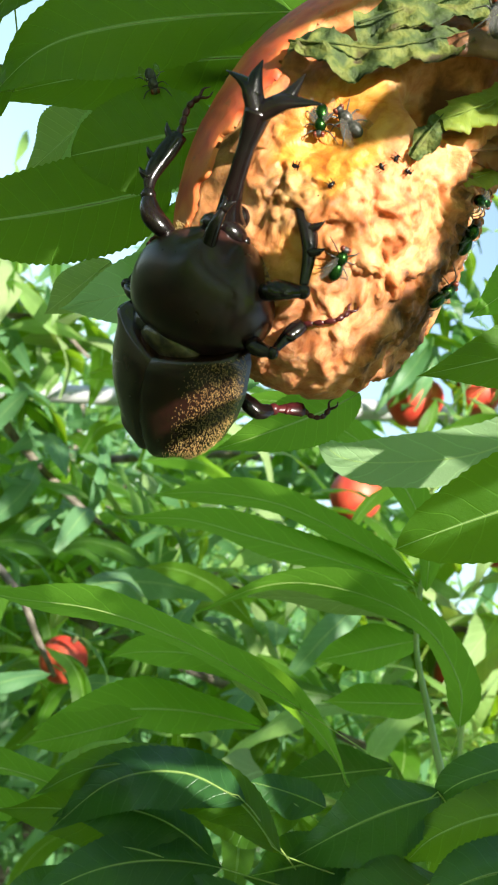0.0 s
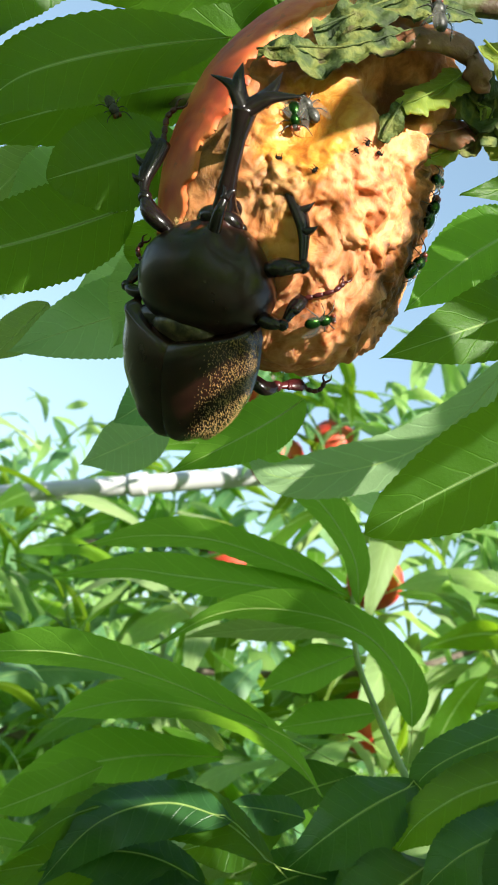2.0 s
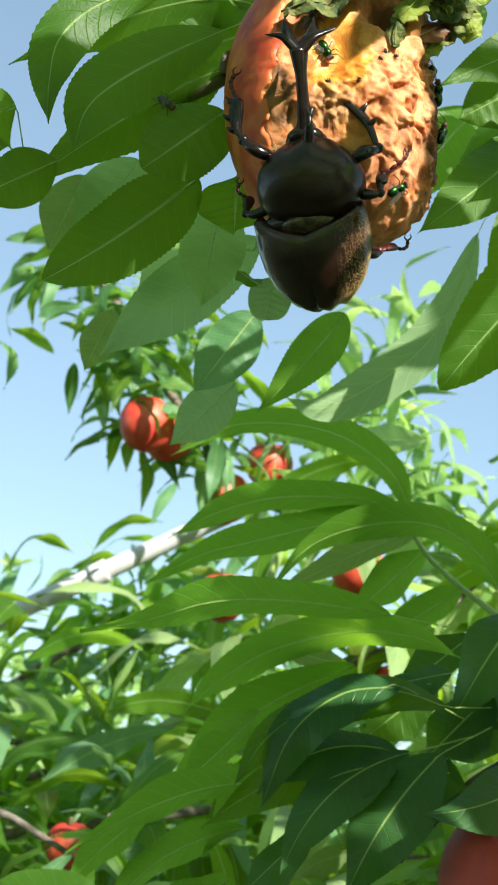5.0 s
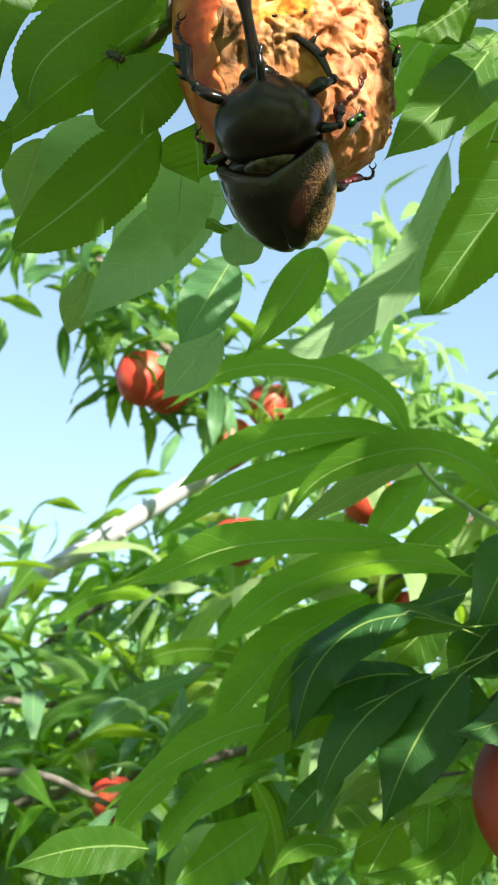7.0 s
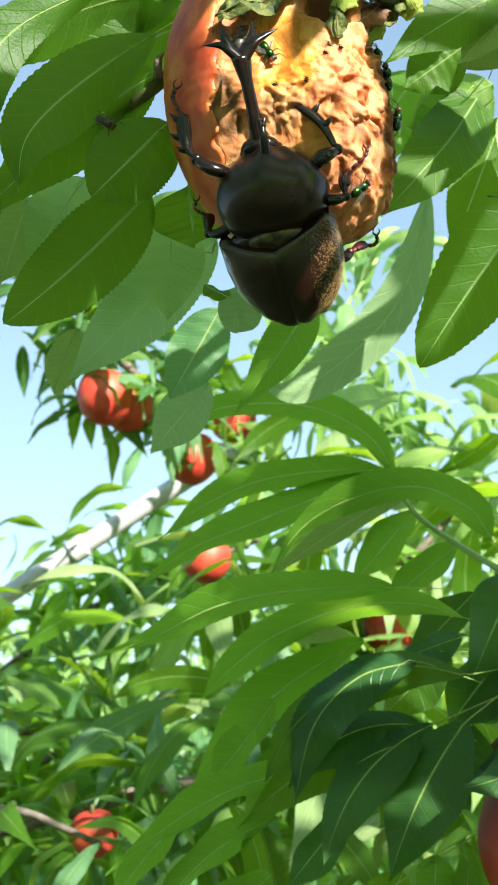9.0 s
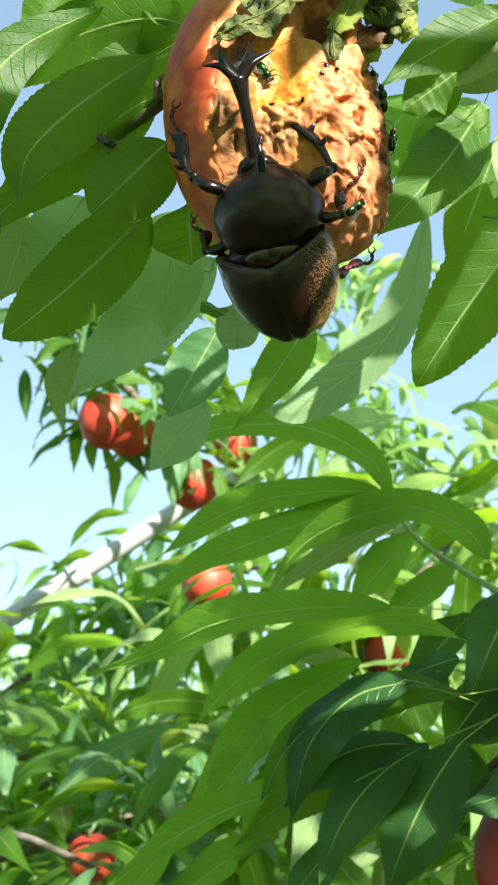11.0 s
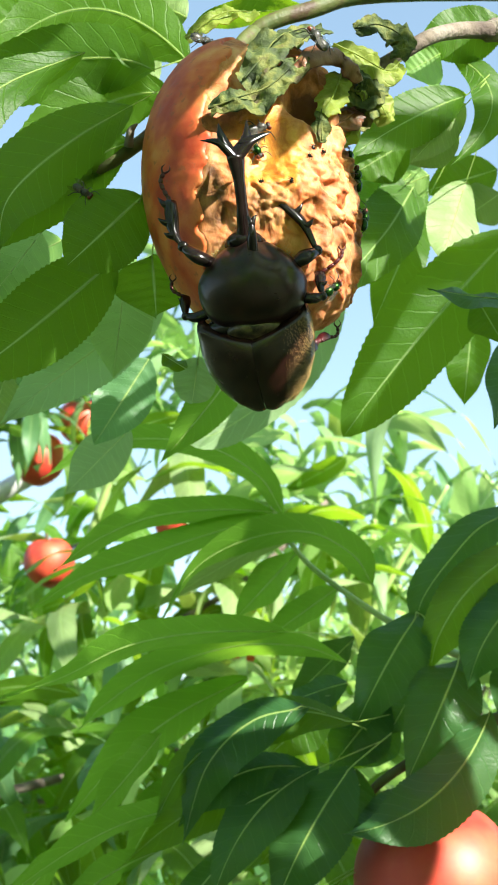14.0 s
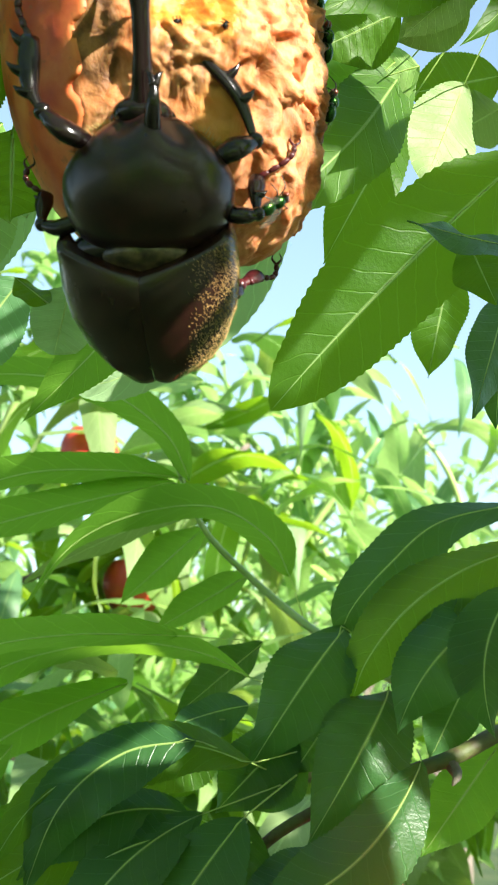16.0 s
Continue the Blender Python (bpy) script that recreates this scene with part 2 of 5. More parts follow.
    col = n.mix(n.math("MULTIPLY", cheek, 0.55), col, n.ramp(mid, [(0.40, (0.20, 0.075, 0.028)), (0.60, (0.58, 0.27, 0.13))]))
    low = n.math("MULTIPLY", n.math("SUBTRACT", px, 0.0235), 55.0)
    rot = n.ramp(n.math("ADD", n.noise(120, 5, 0.65), low), [(0.58, (0, 0, 0)), (0.70, (1, 1, 1))])
    col = n.mix(n.math("MULTIPLY", rot, 0.88), col, n.ramp(mid, [(0.40, (0.045, 0.020, 0.010)), (0.62, (0.20, 0.085, 0.030))]))
    # shade inside the hole under the lip, painted dark into the flesh
    dark = spot(0.0160, 0.0150, 0.0062, 0.0056)
    col = n.mix(n.math("MULTIPLY", dark, 0.88), col, (0.08, 0.030, 0.014))
    n.set(Base_Color=col, Roughness=n.math("SUBTRACT", n.math("ADD", n.math("MULTIPLY", mid, 0.4), 0.40), n.math("MULTIPLY", wet, 0.25)), Specular_IOR_Level=0.32,
          Subsurface_Weight=0.35, Subsurface_Radius=(1.0, 0.45, 0.15), Subsurface_Scale=0.003)
    n.bump(n.math("ADD", mid, n.math("MULTIPLY", fine, 0.5)), 0.6, 0.0008)
    return n.mat


SCRAP = simple("chewed leaf", [(0.32, (0.014, 0.026, 0.005)), (0.46, (0.040, 0.066, 0.009)), (0.58, (0.125, 0.14, 0.024)), (0.70, (0.05, 0.034, 0.012))], 190, 0.75, 0.6, 0.0008, 1100)
SCRAP_FRESH = leaf_material("torn fresh leaf", (0.16, 0.24, 0.03), (0.34, 0.40, 0.09), (0.62, 0.70, 0.10), 0.45, 0.45)
LIP = simple("tan peach rind", [(0.32, (0.10, 0.032, 0.015)), (0.5, (0.19, 0.078, 0.034)), (0.68, (0.28, 0.14, 0.07))], 120, 0.42, 0.5, 0.0005, 700, Subsurface_Weight=0.1, Subsurface_Scale=0.003)
FLY_BLUE = simple("dark fly body", [(0.4, (0.02, 0.02, 0.018)), (0.7, (0.09, 0.085, 0.07))], 1800, 0.4, 0.3, 0.0001)
FLY_GREEN = simple("metallic green fly body", [(0.3, (0.005, 0.030, 0.008)), (0.6, (0.020, 0.075, 0.010)), (0.8, (0.08, 0.085, 0.012))], 900, 0.26, 0.2, 0.0001, None, Metallic=0.85)
FLY_EYE = simple("red brown fly eye", [(0.4, (0.12, 0.02, 0.01)), (0.7, (0.2, 0.05, 0.02))], 3000, 0.3)


def wing_material():
    n = Nodes("clear fly wing")
    n.set(Base_Color=(0.35, 0.34, 0.30), Roughness=0.3, Transmission_Weight=0.6, IOR=1.2, Alpha=0.32)
    n.bump(n.noise(1400, 3), 0.3, 0.0001)
    return n.mat


WING = wing_material()
SKIN, FLESH = peach_skin(), peach_flesh()
SKIN_RED = simple("ripe peach red", [(0.3, (0.36, 0.020, 0.016)), (0.52, (0.50, 0.045, 0.026)), (0.75, (0.60, 0.15, 0.06))], 22, 0.5, 0.15, 0.0003, 900,
                  Subsurface_Weight=0.08, Subsurface_Scale=0.004)


# ---- mesh helpers ----
def mesh_of(name, verts, faces, material, uv=None, smooth=True):
    me = bpy.data.meshes.new(name)
    me.from_pydata([tuple(v) for v in verts], [], faces)
    me.materials.append(material)
    if uv is not None:
        layer = me.uv_layers.new(name="UVMap")
        idx = np.empty(len(me.loops), dtype=np.int32)
        me.loops.foreach_get("vertex_index", idx)
        layer.data.foreach_set("uv", np.asarray(uv, dtype=np.float32)[idx].ravel())
    me.polygons.foreach_set("use_smooth", [smooth] * len(me.polygons))
    me.update()
    return me


def place(name, me, parent=None, at=(0, 0, 0), label=""):
    ob = new(name, me)
    ob.location = Vector(at)
    if parent is not None:
        ob.parent = parent
    if label:
        ob["label"] = label
    return ob


def part(name, verts, faces, material, parent, label="", uv=None, smooth=True):
    """One mesh under a thing. Vertices are in world metres; the parent stands unturned."""
    base = Vector((0, 0, 0))
    up = parent
    while up is not None:
        base += up.location
        up = up.parent
    v = np.asarray(verts, float)
    origin = v.mean(0)
    return place(name, mesh_of(name, v - origin, faces, material, uv, smooth), parent, Vector(origin) - base, label)


def grid_faces(rows, cols, wrap=False, base=0):
    out = []
    for r in range(rows - 1):
        for c in range(cols if wrap else cols - 1):
            d = (c + 1) % cols
            out.append((base + r * cols + c, base + r * cols + d, base + (r + 1) * cols + d, base + (r + 1) * cols + c))
    return out


def spline(points, n):
    """A smooth curve through the points, n samples."""
    p = [Vector(q) for q in points]
    p = [p[0] * 2 - p[1]] + p + [p[-1] * 2 - p[-2]]
    out, seg = [], len(p) - 3
    for k in range(n):
        u = k / (n - 1) * seg
        i = min(int(u), seg - 1)
        t = u - i
        a, b, c, d = p[i : i + 4]
        out.append(0.5 * (2 * b + (c - a) * t + (2 * a - 5 * b + 4 * c - d) * t * t + (3 * b - a - 3 * c + d) * t**3))
    return out


def tube(points, radii, sides=8, n=16, flat=1.0):
    """Verts and faces of a tapered tube along a curve, closed at both ends."""
    pts = spline(points, n)
    rad = np.interp(np.linspace(0, 1, n), np.linspace(0, 1, len(radii)), radii).tolist()
    verts, ref = [], Vector((0.31, -0.8, 0.52))
    for k, p in enumerate(pts):
        t = (pts[min(k + 1, n - 1)] - pts[max(k - 1, 0)]).normalized()
        a = t.cross(ref).normalized()
        b = t.cross(a).normalized()
        for s in range(sides):
            w = 2 * math.pi * s / sides
            verts.append(p + rad[k] * (math.cos(w) * a + flat * math.sin(w) * b))
    faces = grid_faces(n, sides, wrap=True)
    faces += [tuple(range(sides))[::-1], tuple(range((n - 1) * sides, n * sides))]
    return [tuple(v) for v in verts], faces


def joined(pieces):
    verts, faces = [], []
    for v, f in pieces:
        k = len(verts)
        verts += [tuple(q) for q in v]
        faces += [tuple(i + k for i in q) for q in f]
    return verts, faces


def ball(center, radii, rows=12, cols=16, axes=None, bend=None):
    """A closed ellipsoid; axes: three unit vectors."""
    ax = axes or (Vector((1, 0, 0)), Vector((0, 1, 0)), Vector((0, 0, 1)))
    verts = []
    for r in range(rows + 1):
        th = math.pi * (0.002 + 0.996 * r / rows)
        for c in range(cols):
            ph = 2 * math.pi * c / cols
            q = Vector((math.sin(th) * math.cos(ph), math.sin(th) * math.sin(ph), math.cos(th)))
            if bend:
                q = bend(q)
            verts.append(Vector(center) + ax[0] * q.x * radii[0] + ax[1] * q.y * radii[1] + ax[2] * q.z * radii[2])
    faces = grid_faces(rows + 1, cols, wrap=True)
    faces += [tuple(range(cols))[::-1], tuple(range(rows * cols, (rows + 1) * cols))]
    return [tuple(v) for v in verts], faces


# ---- leaves ----
def leaf_shape(base, mid, tip, width, facing=(0.1, -1, -0.35), roll=0.0, fold=0.25, wave=0.05, seed=0, rows=64, half=3, blunt=0.0):
    """The blade of a long toothed leaf, bent through its base, one or more points between, and its tip; its upper or lower side turns to facing."""
    rng = random.Random(seed)
    b, t = Vector(base), Vector(tip)
    if isinstance(mid, list):
        line = spline([b, *mid, t], rows + 1)
    else:
        ctrl = 2 * Vector(mid) - (b + t) / 2
        line = [(1 - k / rows) ** 2 * b + 2 * k / rows * (1 - k / rows) * ctrl + (k / rows) ** 2 * t for k in range(rows + 1)]
    face = Vector(facing).normalized()
    verts, uv = [], []
    ph, ph2, ph3 = rng.random() * 6.28, rng.random() * 6.28, rng.random() * 6.28
    for k, p in enumerate(line):
        s = k / rows
        d = (line[min(k + 1, rows)] - line[max(k - 1, 0)]).normalized()
        side = d.cross(face).normalized()
        nrm = side.cross(d).normalized()
        turn = Matrix.Rotation(roll + 0.10 * math.sin(s * 5 + ph3), 3, d)
        side, nrm = turn @ side, turn @ nrm
        prof = math.sin(math.pi * min(1, s ** 0.88)) ** (0.74 + 0.45 * s * s)
        if blunt:
            prof = max(prof, 0) * (1 - blunt) + blunt * (min(1, s * 6) * min(1, (1 - s) * 9)) ** 0.5
        w = width / 2 * max(prof, 0.004)
        tooth = 1 + (0.026 if k % 2 else -0.014)
        for c in range(-half, half + 1):
            v = c / half
            x = w * v * (tooth if abs(c) == half else 1)
            lift = fold * abs(v) * w - 0.35 * fold * w * v * v + wave * width * v * v * math.sin(s * 13 + (ph if v > 0 else ph2))
            lift += 0.013 * width * math.sin(s * 46 - abs(v) * 5) * (1 - abs(v)) * abs(v) * 3
            verts.append(p + side * x - nrm * lift)
            uv.append((s, 0.5 + 0.5 * v))
    return verts, grid_faces(rows + 1, 2 * half + 1), uv, line


LEAF_COUNT = [0]


def leaf(parent, base, tip, width, mid=None, stalk=None, mat=None, label="", **more):
    """A leaf with its midrib under a branch. mid: one point of its midline, or several."""
    LEAF_COUNT[0] += 1
    base, tip = Vector(base), Vector(tip)
    if isinstance(mid, list):
        mid = [Vector(q) for q in mid]
    else:
        mid = Vector(mid) if mid is not None else (base + tip) / 2
    verts, faces, uv, spine = leaf_shape(base, mid, tip, width, seed=LEAF_COUNT[0], **more)
    blade = part("leaf", verts, faces, mat or LEAF, parent, label, uv)
    pts = [spine[i] for i in range(0, len(spine) - 4, 6)]
    if stalk is not None:
        pts = [Vector(stalk)] + pts
    r = max(0.00014, width * 0.0075)
    v, f = tube(pts, [r * 1.3, r, r * 0.7, r * 0.25], 6, 26)
    part("midrib", v, f, RIB, blade, "pale green raised midrib")
    return blade


def thing(name, at, label, category, group="", kind=""):
    return tagged(place(name, None, None, at), label, category, group, kind)


# ---- ground ----
def build_ground():
    n, size = 40, 400.0
    xs = np.sign(np.linspace(-1, 1, n)) * np.abs(np.linspace(-1, 1, n)) ** 3 * size
    verts = [(x, y, 0.06 * noise.noise((x * 0.4, y * 0.4, 0))) for y in xs for x in xs]
    g = place("ground", mesh_of("ground", verts, grid_faces(n, n), GRASS))
    tagged(g, "grassy orchard ground under the peach trees", "ground", kind="structure")


build_ground()


# ---- the eaten peach ----
PC = Vector((0.001, 0.020, 1.786))


TILT = Matrix.Rotation(radians(-7), 3, "Y")
SHOULDER = (TILT.inverted() @ Vector((0.027, -0.012, 0.030))).normalized()
CHEEK = (TILT.inverted() @ Vector((0.022, -0.003, -0.034))).normalized()
HOLE = (TILT.inverted() @ Vector((0.0182, -0.0200, 0.0165))).normalized()


def peach_radius(d):
    """How far the fruit reaches along a direction; the eaten cheek is fuller."""
    full = min(1.0, max(0.0, (d.x + 0.1) / 0.5))
    p = 2.0 + 0.5 * full
    rx, ry, rz = 0.0275 + 0.0012 * full, 0.027, 0.042
    r = (abs(d.x / rx) ** p + abs(d.y / ry) ** p + abs(d.z / rz) ** p) ** (-1 / p)
    return r + 0.0040 * math.exp(-((d - SHOULDER).length / 0.36) ** 2) + 0.0028 * math.exp(-((d - CHEEK).length / 0.36) ** 2)


def skin_mask(d):
    """Positive where the skin is left."""
    edge = -0.40 + 0.10 * noise.noise(d * 2.5 + Vector((3, 1, 7))) + 0.06 * noise.noise(d * 8) + 0.12 * max(0, -d.z - 0.2)
    edge -= 0.11 * (math.exp(-((d.z + 0.36) / 0.20) ** 2) if d.z > -0.36 else 1.0)
    front = edge - d.x + 0.85 * max(0, d.z - 0.38)
    return max(front, d.y - 0.66)


def blob(x, z, cx, cz, rx, rz):
    return math.exp(-((x - cx) / rx) ** 2 - ((z - cz) / rz) ** 2)


def flesh(d):
    """The eaten side: scooped smooth beside the horn, crumbs below it, torn ridges towards the outer edge."""
    r = peach_radius(d)
    if skin_mask(d) > 0.06:
        return r - 0.0016
    q = TILT @ (d * r)
    x, z = q.x, q.z
    warp = Vector((noise.noise(d * 5), noise.noise(d * 5 + Vector((7, 0, 0))), noise.noise(d * 5 + Vector((0, 7, 0)))))
    bite = 0.5 + 0.5 * noise.fractal(d * 2.6 + Vector((1.7, 0, 4)), 1.0, 2.0, 3)
    smooth = min(1.0, blob(x, z, 0.003, -0.002, 0.0075, 0.010) + 0.8 * blob(x, z, 0.010, 0.004, 0.007, 0.008) + 0.35 * blob(x, z, 0.009, -0.0235, 0.005, 0.005))
    rough = 1.0 - 0.85 * smooth
    ridge = 1 - 2.4 * abs(noise.fractal(d * 4.5 + 0.9 * warp, 1.0, 2.1, 4))
    crag = noise.fractal(d * 8 + 1.4 * warp, 1.0, 2.2, 4)
    fine = noise.fractal(d * 42, 0.7, 2.1, 3)
    lump = blob(x, z, 0.0040, -0.0150, 0.0060, 0.0055) + 0.7 * blob(x, z, 0.0100, -0.0135, 0.003, 0.004)
    crumb = 0.45 - noise.voronoi(d * 15 + 0.7 * warp)[0][0]
    knob = blob(x, z, 0.0185, -0.0070, 0.0062, 0.0075)
    pits = noise.voronoi(d * 17 + 0.8 * warp)[0][0] - 0.35
    torn = blob(x, z, 0.021, -0.019, 0.008, 0.012)
    edge = min(1.0, max(0.0, (x - 0.020) / 0.006))
    hole = math.exp(-((d - HOLE).length / 0.19) ** 2)
    scoop = 0.0022 * blob(x, z, 0.005, 0.004, 0.007, 0.011)
    near_skin = min(1.0, max(0.12, -skin_mask(d) / 0.16))
    out = 0.0012 + 0.0024 * max(0, bite) + scoop
    out -= rough * (0.0012 * ridge * (0.35 + torn) + (0.0005 + 0.0006 * torn) * crag + 0.00014 * fine)
    out -= lump * (0.0014 + 0.0020 * crumb + 0.0014 * crag) + edge * 0.0014 * crag
    out -= knob * (0.0012 - 0.0016 * pits + 0.0006 * crag)
    out = r - 0.0003 - out * near_skin
    return out - 0.0180 * hole


def build_peach():
    fruit = thing("peach", PC, "ripe peach half eaten away, orange flesh bare beside red skin", "peach")
    rows, cols = 220, 300
    tilt = TILT

    def shell(fn, keep=None):
        verts, val = [], []
        for r in range(rows + 1):
            th = math.pi * (0.004 + 0.992 * r / rows)
            for c in range(cols):
                ph = 2 * math.pi * c / cols
                d = Vector((math.sin(th) * math.cos(ph), math.sin(th) * math.sin(ph), math.cos(th)))
                verts.append(PC + tilt @ (d * fn(d)))
                val.append(skin_mask(d))
        faces = grid_faces(rows + 1, cols, wrap=True)
        if keep:
            faces = [f for f in faces if keep(sum(val[i] for i in f) / 4)]
            used = sorted({i for f in faces for i in f})
            back = {i: k for k, i in enumerate(used)}
            verts, faces = [verts[i] for i in used], [tuple(back[i] for i in f) for f in faces]
        return verts, faces

    def skin(d):
        dive = min(1.0, max(0.0, (0.008 - skin_mask(d)) / 0.02))
        return peach_radius(d) * (1 + 0.012 * noise.noise(d * 2.1)) + 0.0002 - 0.0014 * dive * dive + 0.00012 * noise.noise(d * 14)

    v, f = shell(flesh)
    part("flesh", v, f, FLESH, fruit, "ragged orange flesh, browning where it is eaten")
    v, f = shell(skin, lambda m: m > -0.012)
    part("skin", v, f, SKIN, fruit, "smooth red and orange skin")
    # a thick lip of rind left standing over the hole
    rows2, cols2 = 30, 16
    a = [Vector(p) for p in ((0.0120, -0.0050, 1.8030), (0.0165, -0.0035, 1.8085), (0.0215, 0.0000, 1.8135), (0.0262, 0.0030, 1.8140), (0.0298, 0.0048, 1.8120), (0.0318, 0.0062, 1.8085))]
    path = spline(a, rows2)
    verts = []
    for k, p in enumerate(path):
        d = (path[min(k + 1, rows2 - 1)] - path[max(k - 1, 0)]).normalized()
        o = d.cross(Vector((0.2, -1, 0.2))).normalized()
        w = 0.0031 * math.sin(math.pi * (0.10 + 0.83 * k / rows2)) * (1 + 0.35 * noise.noise(p * 180))
        for c in range(cols2):
            ang = 2 * math.pi * c / cols2
            q = p + (PC - p).normalized() * 0.0012 + o * w * math.cos(ang) + d.cross(o) * w * 0.5 * math.sin(ang)
            verts.append(q + Vector((1, 1, 1)) * 0.0013 * noise.fractal(q * 260, 0.8, 2.0, 3))
    part("rind_lip", verts, grid_faces(rows2, cols2, wrap=True) + [tuple(range(cols2))[::-1], tuple(range((rows2 - 1) * cols2, rows2 * cols2))], LIP, fruit, "curled tan lip of rind over a hole")
    return fruit


build_peach()


# ---- the beetle ----
def build_beetle():
    b = thing("rhinoceros_beetle", (0, -0.004, 1.750), "dark brown rhinoceros beetle with a forked horn clinging to the peach", "beetle")

    def thorax(q):
        # a broad shield: widest behind the middle, drawn in towards the head, with a low ridge running to the horn
        r = max(1e-6, math.hypot(q.x, q.y))
        co, si = q.x / r, q.y / r
        th = math.acos(max(-1, min(1, q.z)))
        wide = math.sin(th) ** 0.62 * (1 - 0.40 * max(0, q.z) ** 1.5) * (1 - 0.02 * q.z)
        high = math.sin(th) ** 0.85 * (1 - 0.16 * max(0, q.z) ** 2)
        x = math.copysign(abs(co) ** 0.86, co) * wide
        y = si * high
        if y < 0:
            y *= 1 + 0.12 * math.exp(-(co / 0.13) ** 2) * max(0, q.z + 0.45) - 0.13 * math.exp(-((abs(co) - 0.36) / 0.17) ** 2) * math.exp(-((q.z - 0.5) / 0.3) ** 2)
        return Vector((x, y, q.z * (1 - 0.05 * abs(co))))

    v, f = ball((0, 0.0014, 1.7516), (0.0131, 0.0104, 0.0112), 72, 96, None, thorax)
    part("pronotum", v, f, SHELL, b, "smooth domed dark thorax shield")
    # bristles along the front rim of the shield
    rng = random.Random(3)
    hairs = []
    for k in range(90):
        a = rng.uniform(2.25, 2.95) if k % 3 else rng.uniform(0.3, 0.8)
        root = Vector((0.0112 * math.cos(a), -0.0030 + 0.0016 * rng.random(), 1.7530 + 0.0082 * math.sin(a)))
        way = Vector((math.cos(a) + rng.gauss(0, 0.4), -0.6 + rng.gauss(0, 0.4), math.sin(a) + rng.gauss(0, 0.4))).normalized()
        hairs.append(tube([root, root + way * 0.0005, root + way * rng.uniform(0.0009, 0.0014)], [0.00007, 0.00006, 0.00002], 4, 4))
    v, f = joined(hairs)
    part("bristles", v, f, HAIR, b, "short golden bristles on the front rim")
    # small forked horn of the thorax
    v, f = joined([tube([(0.0004, -0.0075, 1.7560), (0.0005, -0.0098, 1.7592), (0.0006, -0.0106, 1.7622)], [0.0014, 0.0011, 0.0006], 10, 12),
                   tube([(0.0005, -0.0105, 1.7616), (0.0001, -0.0108, 1.7632), (-0.0007, -0.0108, 1.7640)], [0.0007, 0.0005, 0.0001], 6, 8),
                   tube([(0.0007, -0.0105, 1.7616), (0.0012, -0.0108, 1.7632), (0.0019, -0.0108, 1.7639)], [0.0007, 0.0005, 0.0001], 6, 8)])
    part("thoracic_horn", v, f, HORN, b)
    v, f = joined([ball((-0.0012, -0.0030, 1.7608), (0.0046, 0.0036, 0.0028), 16, 20),
                   ball((-0.0050, -0.0024, 1.7606), (0.0011, 0.0011, 0.0011), 8, 10), ball((0.0028, -0.0024, 1.7610), (0.0011, 0.0011, 0.0011), 8, 10),
                   ball((-0.0012, -0.0018, 1.7642), (0.0024, 0.0018, 0.0024), 10, 14)])
    part("head", v, f, HORN, b)
    fork = (-0.0021, -0.0140, 1.7778)
    v, f = joined([
        tube([(-0.0012, -0.0035, 1.7622), (-0.0012, -0.0072, 1.7652), (-0.0015, -0.0112, 1.7712), fork], [0.0036, 0.0021, 0.0015, 0.0015, 0.0024], 14, 28, 0.75),
        tube([(-0.0019, -0.0138, 1.7772), (-0.0046, -0.0150, 1.7800), (-0.0068, -0.0158, 1.7808), (-0.0100, -0.0162, 1.7810)], [0.0020, 0.0019, 0.0011, 0.0001], 12, 16, 0.6),
        tube([(-0.0040, -0.0148, 1.7794), (-0.0051, -0.0156, 1.7822), (-0.0056, -0.0160, 1.7852)], [0.0019, 0.0012, 0.0001], 10, 12, 0.6),
        tube([(-0.0023, -0.0138, 1.7772), (0.0006, -0.0143, 1.7806), (0.0034, -0.0140, 1.7822), (0.0067, -0.0136, 1.7836)], [0.0020, 0.0019, 0.0011, 0.0001], 12, 16, 0.6),
        tube([(0.0000, -0.0142, 1.7798), (0.0009, -0.0140, 1.7828), (0.0010, -0.0137, 1.7870)], [0.0019, 0.0012, 0.0001], 10, 12, 0.6),
    ])
    part("horn", v, f, HORN, b, "long black horn forked into four points")
    # wing cases, hanging away below the peach
    e = Vector((0, 0.60, -0.80)).normalized()
    nrm = Vector((0, -0.80, -0.60)).normalized()
    xax = Vector((1, 0, 0))
    c = Vector((0.0006, 0.0095, 1.7370))
    turn = Matrix.Rotation(radians(7), 3, nrm) @ Matrix.Rotation(radians(9), 3, e)
    e, nrm, xax = turn @ e, turn @ nrm, turn @ xax
